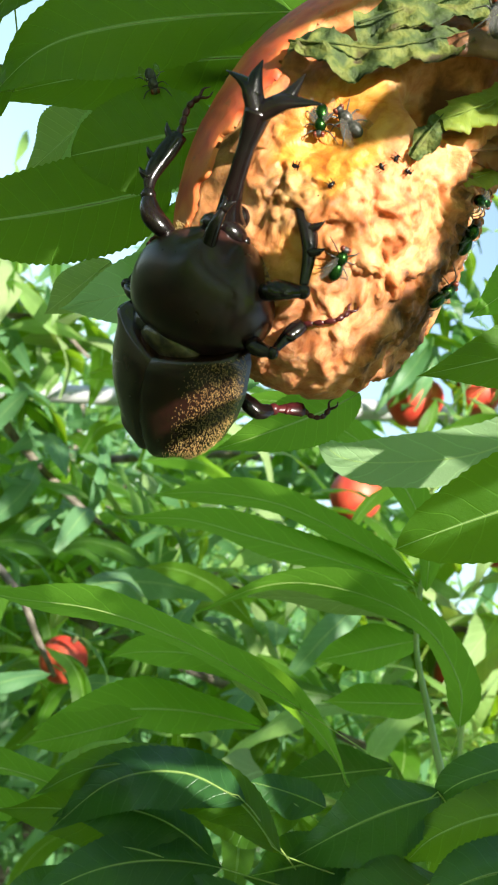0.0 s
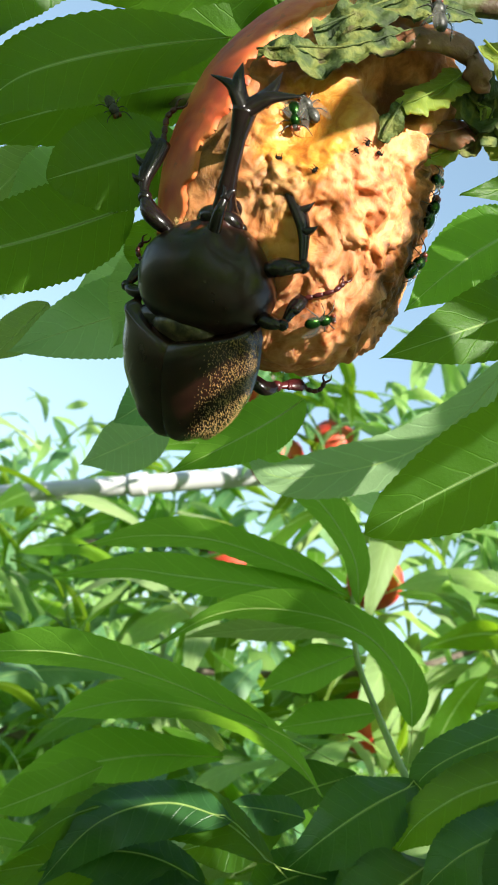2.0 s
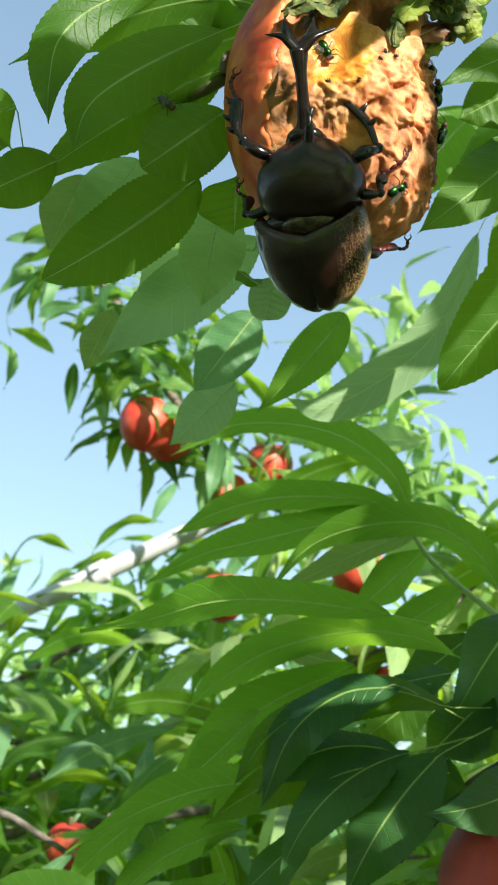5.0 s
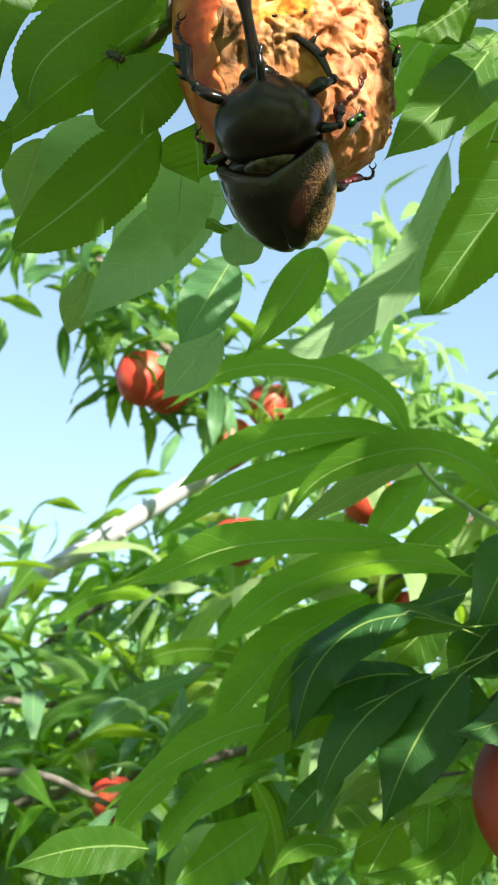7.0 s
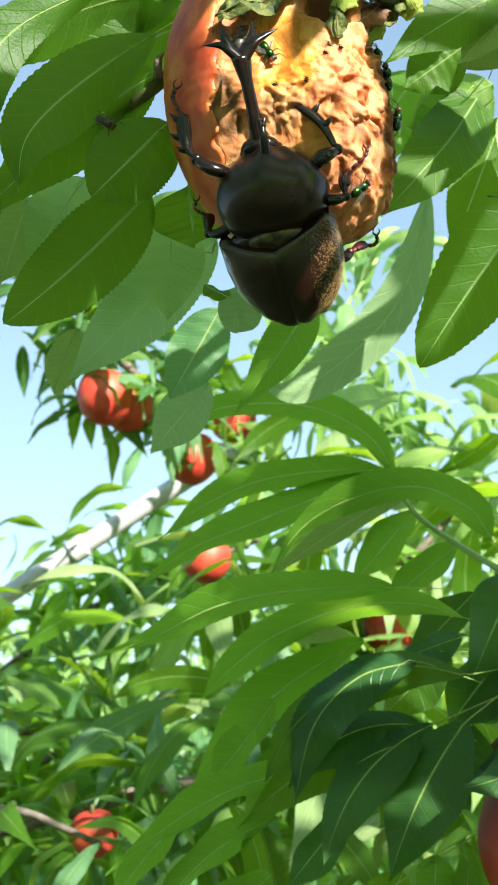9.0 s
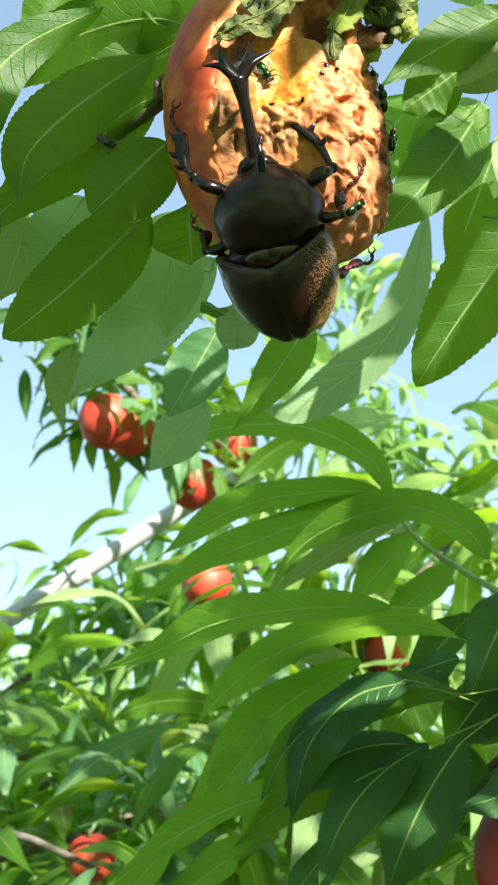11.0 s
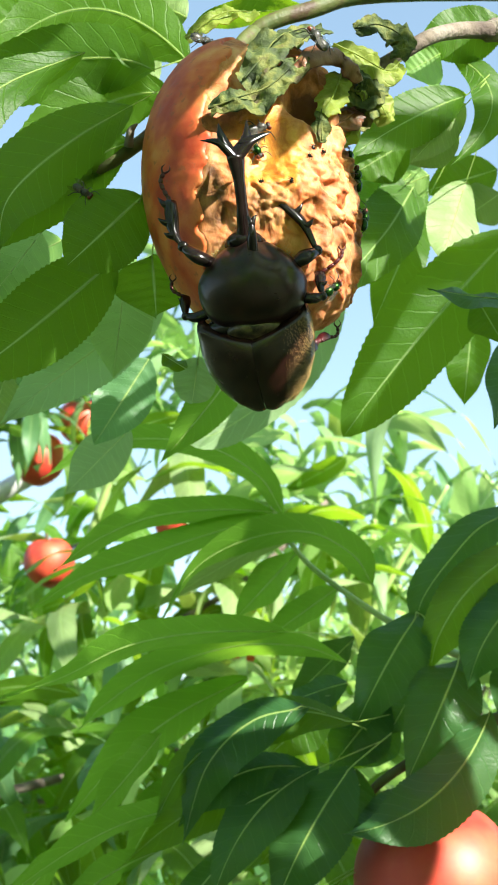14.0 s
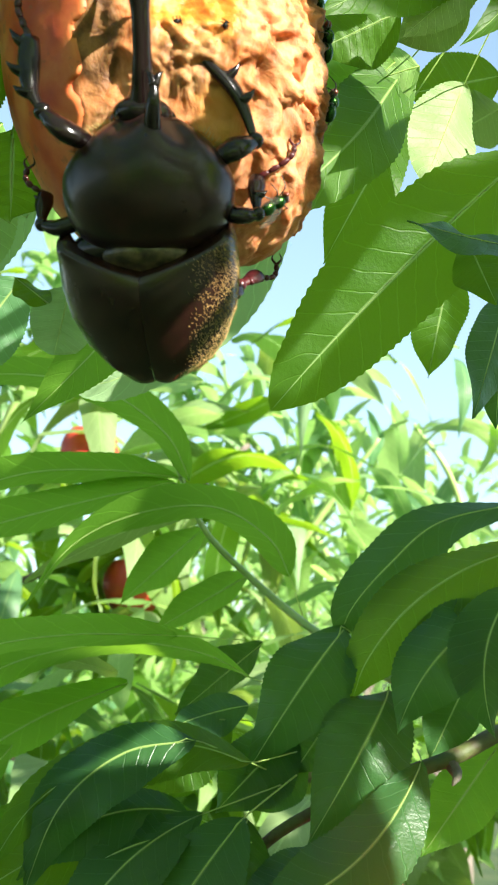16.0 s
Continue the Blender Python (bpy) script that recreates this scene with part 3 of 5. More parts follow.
    for sgn in (-1, 1):
        verts = []
        rows, cols = 40, 26
        for r in range(rows + 1):
            u = r / rows
            half = 0.0139 * float(np.interp(u, [0, 0.04, 0.12, 0.35, 0.55, 0.75, 0.88, 0.96, 1.0], [0.85, 0.96, 1.0, 1.0, 0.94, 0.79, 0.61, 0.45, 0.34]))
            for k in range(cols + 1):
                a = math.pi / 2 * k / cols * 1.15
                v01 = k / cols
                x = 0.00003 + half * math.sin(min(a, math.pi / 2))
                # the front edge runs back from the shoulders to the middle, the end has a lobe on each side
                start = -0.0114 + 0.0058 * (1 - v01) ** 1.3 * (1 - u) ** 2
                end = 0.0141 - 0.0003 * math.exp(-(v01 / 0.12) ** 2) - 0.0009 * v01 + 0.0004 * math.sin(v01 * 9)
                along = start + (end - start) * u
                lift = 0.0088 * math.cos(a) * (math.sin(math.pi * (0.22 + 0.70 * u)) ** 0.55)
                sh = 0.0016 * math.exp(-((u - 0.05) / 0.06) ** 2) * math.exp(-((v01 - 0.72) / 0.2) ** 2)
                groove = -0.00018 * math.exp(-(k / 0.9) ** 2)
                knob = 0.0009 * math.exp(-((u - 0.86) / 0.06) ** 2) * math.exp(-((v01 - 0.42) / 0.16) ** 2)
                tuck = -0.0022 * max(0, 1 - u / 0.035) - 0.0030 * max(0, (u - 0.96) / 0.04)
                verts.append(c + e * along + xax * sgn * x + nrm * (lift + sh + groove + knob + tuck))
        case = part("wing_case", verts, grid_faces(rows + 1, cols + 1), ELYTRON, b, "smooth dark brown wing case")
        if sgn < 0:
            continue
        # short golden hairs lying back over the outer flank, left off the shaded side to paint the sun band
        down = []
        for k in range(2600):
            u, v01 = rng.uniform(0.05, 0.97), rng.uniform(0.30, 0.92)
            if rng.random() > (v01 - 0.25) / 0.35:
                continue
            i, j = int(u * rows), int(v01 * cols)
            fu, fv = u * rows - i, v01 * cols - j
            q = verts[i * (cols + 1) + j].lerp(verts[i * (cols + 1) + j + 1], fv).lerp(verts[(i + 1) * (cols + 1) + j].lerp(verts[(i + 1) * (cols + 1) + j + 1], fv), fu)
            nn = (verts[(i + 1) * (cols + 1) + j] - verts[i * (cols + 1) + j]).cross(verts[i * (cols + 1) + j + 1] - verts[i * (cols + 1) + j]).normalized()
            nn = nn if nn.y < 0.3 else -nn
            way = (nn * 0.7 + e * 0.7 + Vector((rng.gauss(0, 0.2), rng.gauss(0, 0.2), rng.gauss(0, 0.2)))).normalized()
            down.append(tube([q - nn * 0.00003, q + way * 0.00012, q + way * rng.uniform(0.00022, 0.00034)], [0.000045, 0.00004, 0.00001], 3, 3))
        v, f = joined(down)
        part("hair", v, f, HAIR, case, "fine golden hairs kept to the sunlit flank")
    v, f = ball(c - nrm * 0.0012, (0.0124, 0.0132, 0.0070), 16, 20, (xax, e, nrm))
    part("abdomen", v, f, SHELL, b)
    v, f = ball((0.0004, 0.0040, 1.7408), (0.0076, 0.0052, 0.0029), 14, 24)
    part("collar", v, f, COLLAR, b, "golden hair fringe behind the thorax")

    v, f = ball((0, 0.0068, 1.7425), (0.0122, 0.0060, 0.0050), 14, 24)
    part("mesothorax", v, f, HORN, b)

    def leg(femur, tibia, tarsus, r, spines, red=False):
        mat = RED_LEG if red else HORN
        v, f = tube(femur, [r * 0.75, r * 1.2, r * 1.25, r * 1.0, r * 0.62], 12, 18, 0.72)
        limb = part("leg", v, f, HORN, b)
        bits = [tube(tibia, [r * 0.42, r * 0.55, r * 0.72, r * 0.95, r * 1.05, r * 0.9], 12, 20, 0.6)]
        bits.append(ball(femur[-1], (r * 0.8, r * 0.75, r * 0.8), 10, 12))
        p = spline(tibia, 20)
        for u, d, length in spines:
            q = p[int(u * 19)]
            bits.append(tube([q, q + Vector(d) * length * 0.6, q + Vector(d) * length + Vector((0, 0, length * 0.2))], [r * 0.65, r * 0.4, r * 0.04], 6, 7))
        v, f = joined(bits)
        part("tibia", v, f, mat, limb)
        bits = []
        q = spline(tarsus, 6)
        for i in range(5):
            m = (q[i] + q[i + 1]) / 2
            bits.append(tube([q[i], m, q[i + 1]], [r * 0.22, r * 0.4, r * 0.26], 6, 6))
        end, way = q[-1], (q[-1] - q[-2]).normalized()
        for s in (-1, 1):
            o = way.cross(Vector((0, 1, 0))).normalized() * s
            bits.append(tube([end, end + way * r * 0.8 + o * r * 0.6, end + way * r * 1.6 + o * r * 0.3], [r * 0.2, r * 0.14, r * 0.03], 5, 6))
        v, f = joined(bits)
        part("tarsus", v, f, RED_LEG, limb, "reddish jointed foot with hooked claws")

    leg([(-0.0085, -0.0030, 1.7560), (-0.0125, -0.0055, 1.7568), (-0.0158, -0.0052, 1.7598)], [(-0.0158, -0.0052, 1.7598), (-0.0178, -0.0050, 1.7640), (-0.0183, -0.0040, 1.7722)],
        [(-0.0183, -0.0040, 1.7722), (-0.0196, -0.0034, 1.7752), (-0.0206, -0.0030, 1.7782), (-0.0198, -0.0030, 1.7803)], 0.0017,
        [(0.42, (-1, -0.2, 0.1), 0.0028), (0.68, (-1, -0.2, 0.25), 0.0034), (0.93, (-0.9, -0.2, 0.6), 0.0034)])
    leg([(0.0085, -0.0005, 1.7545), (0.0125, -0.0030, 1.7560), (0.0159, -0.0010, 1.7585)], [(0.0159, -0.0010, 1.7585), (0.0130, -0.0020, 1.7655), (0.0078, -0.0025, 1.7716)],
        [(0.0078, -0.0025, 1.7716), (0.0074, -0.0010, 1.7740), (0.0078, 0.0006, 1.7760), (0.0081, 0.0006, 1.7778)], 0.0017,
        [(0.45, (0.8, -0.2, 0.5), 0.0026), (0.70, (0.7, -0.3, 0.6), 0.0030), (0.93, (0.3, -0.3, 0.9), 0.0030)])
    leg([(0.0095, 0.0020, 1.7490), (0.0135, 0.0005, 1.7470), (0.0165, 0.0010, 1.7475)], [(0.0165, 0.0010, 1.7475), (0.0163, 0.0030, 1.7515), (0.0168, 0.0045, 1.7550)],
        [(0.0168, 0.0045, 1.7550), (0.0195, 0.0040, 1.7565), (0.0220, 0.0040, 1.7585), (0.0225, 0.0045, 1.7605)], 0.0014, [(0.5, (1, -0.2, 0.2), 0.0018)])
    leg([(0.0100, 0.0150, 1.7410), (0.0135, 0.0170, 1.7405), (0.0150, 0.0195, 1.7425)], [(0.0150, 0.0195, 1.7425), (0.0168, 0.0212, 1.7442), (0.0184, 0.0232, 1.7458)],
        [(0.0184, 0.0232, 1.7458), (0.0200, 0.0245, 1.7456), (0.0215, 0.0255, 1.7466), (0.0217, 0.0258, 1.7486)], 0.0014,
        [(0.5, (0.3, -0.6, -0.7), 0.0018), (0.75, (0.3, -0.6, -0.7), 0.0018), (0.95, (0.5, -0.3, -0.8), 0.0020)], True)
    leg([(-0.0090, 0.0040, 1.7475), (-0.0135, 0.0058, 1.7462), (-0.0166, 0.0068, 1.7470)], [(-0.0166, 0.0068, 1.7470), (-0.0168, 0.0085, 1.7500), (-0.0166, 0.0105, 1.7535)],
        [(-0.0166, 0.0105, 1.7535), (-0.0184, 0.0105, 1.7545), (-0.0200, 0.0108, 1.7560), (-0.0198, 0.0110, 1.7580)], 0.0014, [(0.8, (-1, -0.3, 0.3), 0.0016)])
    return b


build_beetle()


# ---- branch beside the peach, with its large leaves ----
near = thing("peach_branch", (-0.03, 0.02, 1.80), "peach twig with broad green leaves round the fruit", "branch", "peach branches")
v, f = tube([(-0.26, 0.040, 1.745), (-0.09, 0.040, 1.785), (-0.035, 0.034, 1.806), (-0.004, 0.036, 1.834), (0.02, 0.035, 1.850), (0.10, 0.06, 1.870), (0.5, 0.2, 1.93)],
            [0.0013, 0.0016, 0.0019, 0.0022, 0.0025, 0.0032, 0.006], 10, 50)
part("twig", v, f, TWIG, near, "green and brown twig")
for p in ((-0.031, 0.031, 1.808), (-0.050, 0.034, 1.800)):
    v, f = tube([p, (p[0] + 0.001, p[1] - 0.003, p[2] + 0.003), (p[0] + 0.003, p[1] - 0.004, p[2] + 0.0045)], [0.0014, 0.0011, 0.0003], 8, 8)
    part("bud", v, f, BARK, near, "dark brown bud stub")
v, f = tube([(0.006, 0.032, 1.842), (0.0015, 0.026, 1.834), (0.001, 0.022, 1.824)], [0.0026, 0.002, 0.0028], 8, 10)
part("stalk", v, f, TWIG, near, "short fruit stalk")
NB = dict(facing=(0.1, -1, -0.5))
leaf(near, (-0.0363, 0.0330, 1.7754), (-0.0758, 0.0280, 1.7420), 0.0225, (-0.0562, 0.0340, 1.7595), stalk=(-0.030, 0.03, 1.793), blunt=0.3, **NB)
leaf(near, (-0.0271, 0.0200, 1.7867), (-0.0459, 0.0120, 1.7648), 0.021, stalk=(-0.024, 0.022, 1.806), blunt=0.35, **NB)
leaf(near, (-0.0287, 0.0210, 1.8146), (-0.0608, 0.0010, 1.7636), 0.019, [(-0.0423, 0.0150, 1.8029), (-0.0538, 0.0080, 1.7892), (-0.0599, 0.0040, 1.7780)], stalk=(-0.008, 0.028, 1.830), **NB)
leaf(near, (-0.0399, 0.0120, 1.8256), (-0.0656, -0.0060, 1.7677), 0.015, [(-0.0598, 0.0060, 1.8136), (-0.0687, 0.0020, 1.8000), (-0.0684, -0.0020, 1.7836)], **NB)
leaf(near, (-0.0233, 0.0400, 1.8371), (-0.1061, 0.0500, 1.8311), 0.022, (-0.0537, 0.0450, 1.8454), **NB)
leaf(near, (-0.0306, 0.0550, 1.8409), (-0.0773, 0.0600, 1.8623), 0.020, (-0.0524, 0.0600, 1.8545), **NB)
leaf(near, (-0.0307, 0.0320, 1.8101), (-0.0885, 0.0300, 1.7713), 0.020, (-0.0541, 0.0300, 1.7967), stalk=(-0.020, 0.034, 1.818), **NB)
leaf(near, (-0.0264, 0.0760, 1.7799), (-0.0818, 0.0950, 1.7495), 0.022, (-0.0537, 0.0850, 1.7659), stalk=(-0.012, 0.05, 1.81), mat=LEAF_SILVER, **NB)
leaf(near, (-0.0799, 0.1000, 1.7690), (-0.0879, 0.1000, 1.7468), 0.013, mat=LEAF_PALE, **NB)
leaf(near, (-0.0591, 0.0500, 1.7931), (-0.0791, 0.0550, 1.7705), 0.020, stalk=(-0.035, 0.035, 1.808), mat=LEAF_SUNLIT, **NB)
leaf(near, (-0.0358, 0.1250, 1.7791), (-0.0560, 0.1250, 1.7491), 0.020, mat=LEAF_SHADED, blunt=0.1, **NB)
leaf(near, (-0.0449, 0.1400, 1.7584), (-0.0703, 0.1500, 1.7384), 0.018, mat=LEAF_SILVER, **NB)
leaf(near, (-0.0264, 0.0370, 1.7776), (-0.0260, 0.0370, 1.7592), 0.022, stalk=(-0.02, 0.03, 1.812), **NB)
leaf(near, (-0.0155, 0.0450, 1.7500), (-0.0180, 0.0450, 1.7367), 0.012, stalk=(-0.01, 0.045, 1.78), mat=LEAF_SILVER, blunt=0.5, fold=0.5, **NB)
leaf(near, (-0.0189, 0.0400, 1.7450), (-0.0255, 0.0420, 1.7506), 0.008, roll=1.1, **NB)
leaf(near, (-0.0357, 0.0600, 1.7855), (-0.0423, 0.0700, 1.7537), 0.020, mat=LEAF_SUNLIT, **NB)
leaf(near, (-0.0265, 0.0430, 1.8391), (-0.0377, 0.0450, 1.8574), 0.010, roll=0.7, **NB)
leaf(near, (-0.0368, 0.0480, 1.8391), (-0.0642, 0.0500, 1.8563), 0.016, (-0.0483, 0.0500, 1.8509), stalk=(-0.01, 0.04, 1.842), **NB)
leaf(near, (-0.0782, 0.0550, 1.7921), (-0.0890, 0.0600, 1.7692), 0.018, mat=LEAF_PALE, **NB)
leaf(near, (-0.0868, 0.0200, 1.7920), (-0.0984, 0.0200, 1.7702), 0.022, (-0.0975, 0.0200, 1.7864), stalk=(-0.09, 0.038, 1.785), **NB)
leaf(near, (-0.0729, 0.0200, 1.7740), (-0.0957, 0.0200, 1.7635), 0.016, **NB)
leaf(near, (-0.0105, 0.0300, 1.8440), (0.0269, 0.0400, 1.8530), 0.012, (0.0064, 0.0350, 1.8512), roll=0.9, **NB)
leaf(near, (-0.0138, 0.0600, 1.8527), (-0.0799, 0.0600, 1.8536), 0.026, (-0.0458, 0.0600, 1.8745), **NB)
leaf(near, (-0.0199, 0.0500, 1.8359), (-0.0776, 0.0500, 1.7983), 0.021, (-0.0472, 0.0500, 1.8293), stalk=(-0.014, 0.036, 1.822), **NB)
leaf(near, (-0.0572, 0.0750, 1.8024), (-0.0872, 0.0750, 1.7864), 0.022, mat=LEAF_SUNLIT, **NB)
leaf(near, (-0.0236, 0.0800, 1.8689), (-0.0532, 0.0800, 1.8520), 0.020, mat=LEAF_PALE, **NB)
leaf(near, (-0.0655, 0.0800, 1.8939), (-0.0885, 0.0800, 1.8780), 0.022, **NB)
leaf(near, (-0.0141, 0.0700, 1.8762), (-0.0376, 0.0700, 1.8909), 0.022, mat=LEAF_PALE, **NB)
leaf(near, (-0.0361, 0.0850, 1.8026), (-0.0695, 0.0900, 1.7663), 0.024, mat=LEAF_SUNLIT, **NB)
leaf(near, (-0.0039, 0.1150, 1.7730), (-0.0343, 0.1250, 1.7404), 0.016, (-0.0144, 0.1200, 1.7606), mat=LEAF_SHOOT, **NB)


right = thing("peach_branch", (0.06, 0.08, 1.83), "peach twig with sunlit leaves beside the fruit", "branch", "peach branches")
v, f = tube([(0.034, 0.026, 1.822), (0.0469, 0.030, 1.831), (0.0596, 0.035, 1.840), (0.080, 0.05, 1.850), (0.13, 0.09, 1.87), (0.4, 0.2, 1.93)], [0.0014, 0.0020, 0.0023, 0.0026, 0.004, 0.009], 10, 30)
part("twig", v, f, BARK, right, "grey brown knotted twig")
for p, k in (((0.080, 0.050, 1.850), 0.0042), ((0.0905, 0.058, 1.8545), 0.0046)):
    v, f = ball(p, (k * 1.25, k, k * 0.85), 14, 18, None, lambda q: q * (1 + 0.25 * noise.noise(q * 2.2)))
    part("knot", v, f, BARK, right, "swollen brown knot")
RB = dict(facing=(0.25, -1, -0.2))
leaf(right, (0.0904, 0.0980, 1.8060), (0.0280, 0.1080, 1.7415), 0.029, (0.0561, 0.1000, 1.7724), stalk=(0.10, 0.085, 1.828), blunt=0.3, **RB)
leaf(right, (0.0416, 0.1750, 1.8362), (-0.0347, 0.1860, 1.7719), 0.0185, [(0.0321, 0.1820, 1.8102), (0.0179, 0.1880, 1.7906), (-0.0041, 0.1880, 1.7742), (-0.0210, 0.1870, 1.7667)], stalk=(0.06, 0.15, 1.86), mat=LEAF_SILVER, fold=0.45, **RB)
leaf(right, (0.0613, 0.0960, 1.8291), (0.0225, 0.0600, 1.7702), 0.021, [(0.0546, 0.0880, 1.8165), (0.0459, 0.0780, 1.8010), (0.0342, 0.0680, 1.7849)], stalk=(0.068, 0.07, 1.830), **RB)
leaf(right, (0.0674, 0.1250, 1.8328), (0.0439, 0.1300, 1.7876), 0.019, stalk=(0.072, 0.08, 1.832), **RB)
leaf(right, (0.0788, 0.1100, 1.8311), (0.0647, 0.1000, 1.7969), 0.020, stalk=(0.08, 0.07, 1.834), mat=LEAF_PALE, **RB)
leaf(right, (0.0787, 0.0650, 1.7685), (0.0527, 0.0620, 1.7728), 0.014, (0.0656, 0.0620, 1.7694), stalk=(0.11, 0.08, 1.79), mat=LEAF_DARK, roll=0.9, **RB)
leaf(right, (0.0683, 0.0500, 1.8285), (0.0295, 0.0350, 1.8022), 0.016, (0.0507, 0.0450, 1.8192), stalk=(0.075, 0.045, 1.832), **RB)
leaf(right, (0.0692, 0.0550, 1.8286), (0.0498, 0.0500, 1.8077), 0.011, stalk=(0.075, 0.05, 1.833), mat=LEAF_PALE, **RB)
leaf(right, (0.0669, 0.0550, 1.8464), (0.0605, 0.0450, 1.8034), 0.012, (0.0760, 0.0500, 1.8260), stalk=(0.08, 0.055, 1.836), **RB)
leaf(right, (0.0624, 0.0900, 1.8244), (0.0344, 0.0900, 1.8140), 0.020, mat=LEAF_SUNLIT, **RB)
leaf(right, (0.0984, 0.1400, 1.8512), (0.0693, 0.1400, 1.8438), 0.02, **RB)
leaf(right, (0.0844, 0.1500, 1.7976), (0.0789, 0.1600, 1.7644), 0.019, stalk=(0.11, 0.13, 1.82), **RB)
leaf(right, (0.0916, 0.1200, 1.7774), (0.0757, 0.1000, 1.7388), 0.014, stalk=(0.11, 0.14, 1.80), mat=LEAF_DARK, **RB)
leaf(right, (0.0896, 0.1200, 1.7650), (0.0869, 0.1200, 1.7408), 0.012, stalk=(0.11, 0.13, 1.80), mat=LEAF_DARK, **RB)
leaf(right, (0.0732, 0.0900, 1.7793), (0.0795, 0.0900, 1.7641), 0.014, **RB)
leaf(right, (0.0539, 0.0700, 1.8263), (0.0345, 0.0700, 1.8156), 0.018, **RB)
leaf(right, (0.0668, 0.0600, 1.8234), (0.0510, 0.0600, 1.8125), 0.014, mat=LEAF_PALE, **RB)
leaf(right, (0.0565, 0.0900, 1.8252), (0.0343, 0.0900, 1.8035), 0.018, mat=LEAF_SUNLIT, **RB)
leaf(right, (0.0982, 0.1400, 1.8412), (0.0846, 0.1400, 1.8326), 0.018, mat=LEAF_PALE, **RB)
leaf(right, (0.0623, 0.0500, 1.8434), (0.0515, 0.0500, 1.8374), 0.016, mat=LEAF_SUNLIT, **RB)
leaf(right, (0.0840, 0.0500, 1.8526), (0.0542, 0.0500, 1.8469), 0.018, stalk=(0.088, 0.06, 1.839), **RB)
leaf(right, (0.0393, 0.0330, 1.8327), (0.0338, 0.0280, 1.8119), 0.012, mat=LEAF_SUNLIT, **RB)

# ---- the arching shoot below ----
shoot = thing("peach_shoot", (0.052, 0.256, 1.697), "young peach shoot with long arching bright green leaves", "shoot", "peach branches")
v, f = tube([(0.004, 0.277, 1.765), (0.0100, 0.2785, 1.7480), (0.0191, 0.2790, 1.7308), (0.0352, 0.2720, 1.7139), (0.0540, 0.2560, 1.6963), (0.075, 0.240, 1.681), (0.105, 0.225, 1.668), (0.16, 0.235, 1.668)], [0.0009, 0.0012, 0.0016, 0.002], 8, 40)
part("stem", v, f, SHOOT, shoot, "slender pale green stem")
SB = dict(facing=(0.1, -1, -1.5))
leaf(shoot, (0.0114, 0.2755, 1.7514), (-0.0984, 0.2560, 1.7715), 0.019, [(0.0021, 0.2700, 1.7683), (-0.0192, 0.2640, 1.7827), (-0.0449, 0.2580, 1.7874), (-0.0731, 0.2560, 1.7852)], stalk=(0.008, 0.277, 1.760), mat=LEAF_SHOOT, **SB)
leaf(shoot, (0.0076, 0.2720, 1.7520), (-0.0880, 0.2250, 1.7231), 0.020, [(-0.0192, 0.2620, 1.7528), (-0.0477, 0.2500, 1.7490), (-0.0715, 0.2360, 1.7373)], stalk=(0.009, 0.278, 1.752), mat=LEAF_SHOOT, **SB)
leaf(shoot, (0.0056, 0.2740, 1.7506), (-0.1073, 0.2620, 1.7115), 0.021, [(-0.0289, 0.2680, 1.7415), (-0.0582, 0.2640, 1.7326), (-0.0827, 0.2620, 1.7253)], stalk=(0.012, 0.279, 1.744), mat=LEAF_SHOOT, **SB)
leaf(shoot, (0.0492, 0.2660, 1.7144), (-0.0441, 0.2190, 1.6981), 0.022, [(0.0413, 0.2620, 1.7277), (0.0216, 0.2540, 1.7381), (-0.0042, 0.2430, 1.7349), (-0.0283, 0.2310, 1.7219)], stalk=(0.054, 0.258, 1.6963), mat=LEAF_SHOOT, **SB)
leaf(shoot, (0.0071, 0.2150, 1.6906), (-0.0918, 0.1350, 1.6668), 0.022, [(-0.0252, 0.1900, 1.6898), (-0.0518, 0.1650, 1.6841), (-0.0724, 0.1470, 1.6732)], stalk=(0.03, 0.235, 1.69), mat=LEAF_SHOOT, **SB)
leaf(shoot, (0.0331, 0.2270, 1.6767), (-0.0890, 0.2850, 1.6592), 0.023, [(0.0156, 0.2340, 1.6854), (-0.0127, 0.2460, 1.6890), (-0.0476, 0.2620, 1.6831), (-0.0734, 0.2750, 1.6705)], stalk=(0.050, 0.235, 1.674), mat=LEAF_SHOOT, **SB)
leaf(shoot, (-0.0096, 0.2500, 1.6753), (-0.0934, 0.2720, 1.6203), 0.026, [(-0.0399, 0.2560, 1.6630), (-0.0682, 0.2640, 1.6449)], mat=LEAF_SHOOT, **SB)
leaf(shoot, (0.0173, 0.2800, 1.7442), (-0.0514, 0.2850, 1.7125), 0.018, (-0.0165, 0.2830, 1.7308), mat=LEAF_PALE, **SB)
leaf(shoot, (0.0178, 0.2850, 1.7350), (-0.0149, 0.2900, 1.7050), 0.021, mat=LEAF_SHOOT, **SB)
leaf(shoot, (0.0355, 0.2800, 1.7165), (-0.0038, 0.2900, 1.6932), 0.018, mat=LEAF_SHOOT, **SB)
leaf(shoot, (0.0175, 0.3300, 1.8054), (-0.0291, 0.3300, 1.8089), 0.016, (-0.0055, 0.3300, 1.8056), mat=LEAF_SUNLIT, **SB)
leaf(shoot, (-0.0138, 0.2700, 1.6786), (-0.0560, 0.2800, 1.6888), 0.020, mat=LEAF_PALE, **SB)
leaf(shoot, (0.0380, 0.2500, 1.6896), (0.0074, 0.2500, 1.6642), 0.022, mat=LEAF_DARK, **SB)
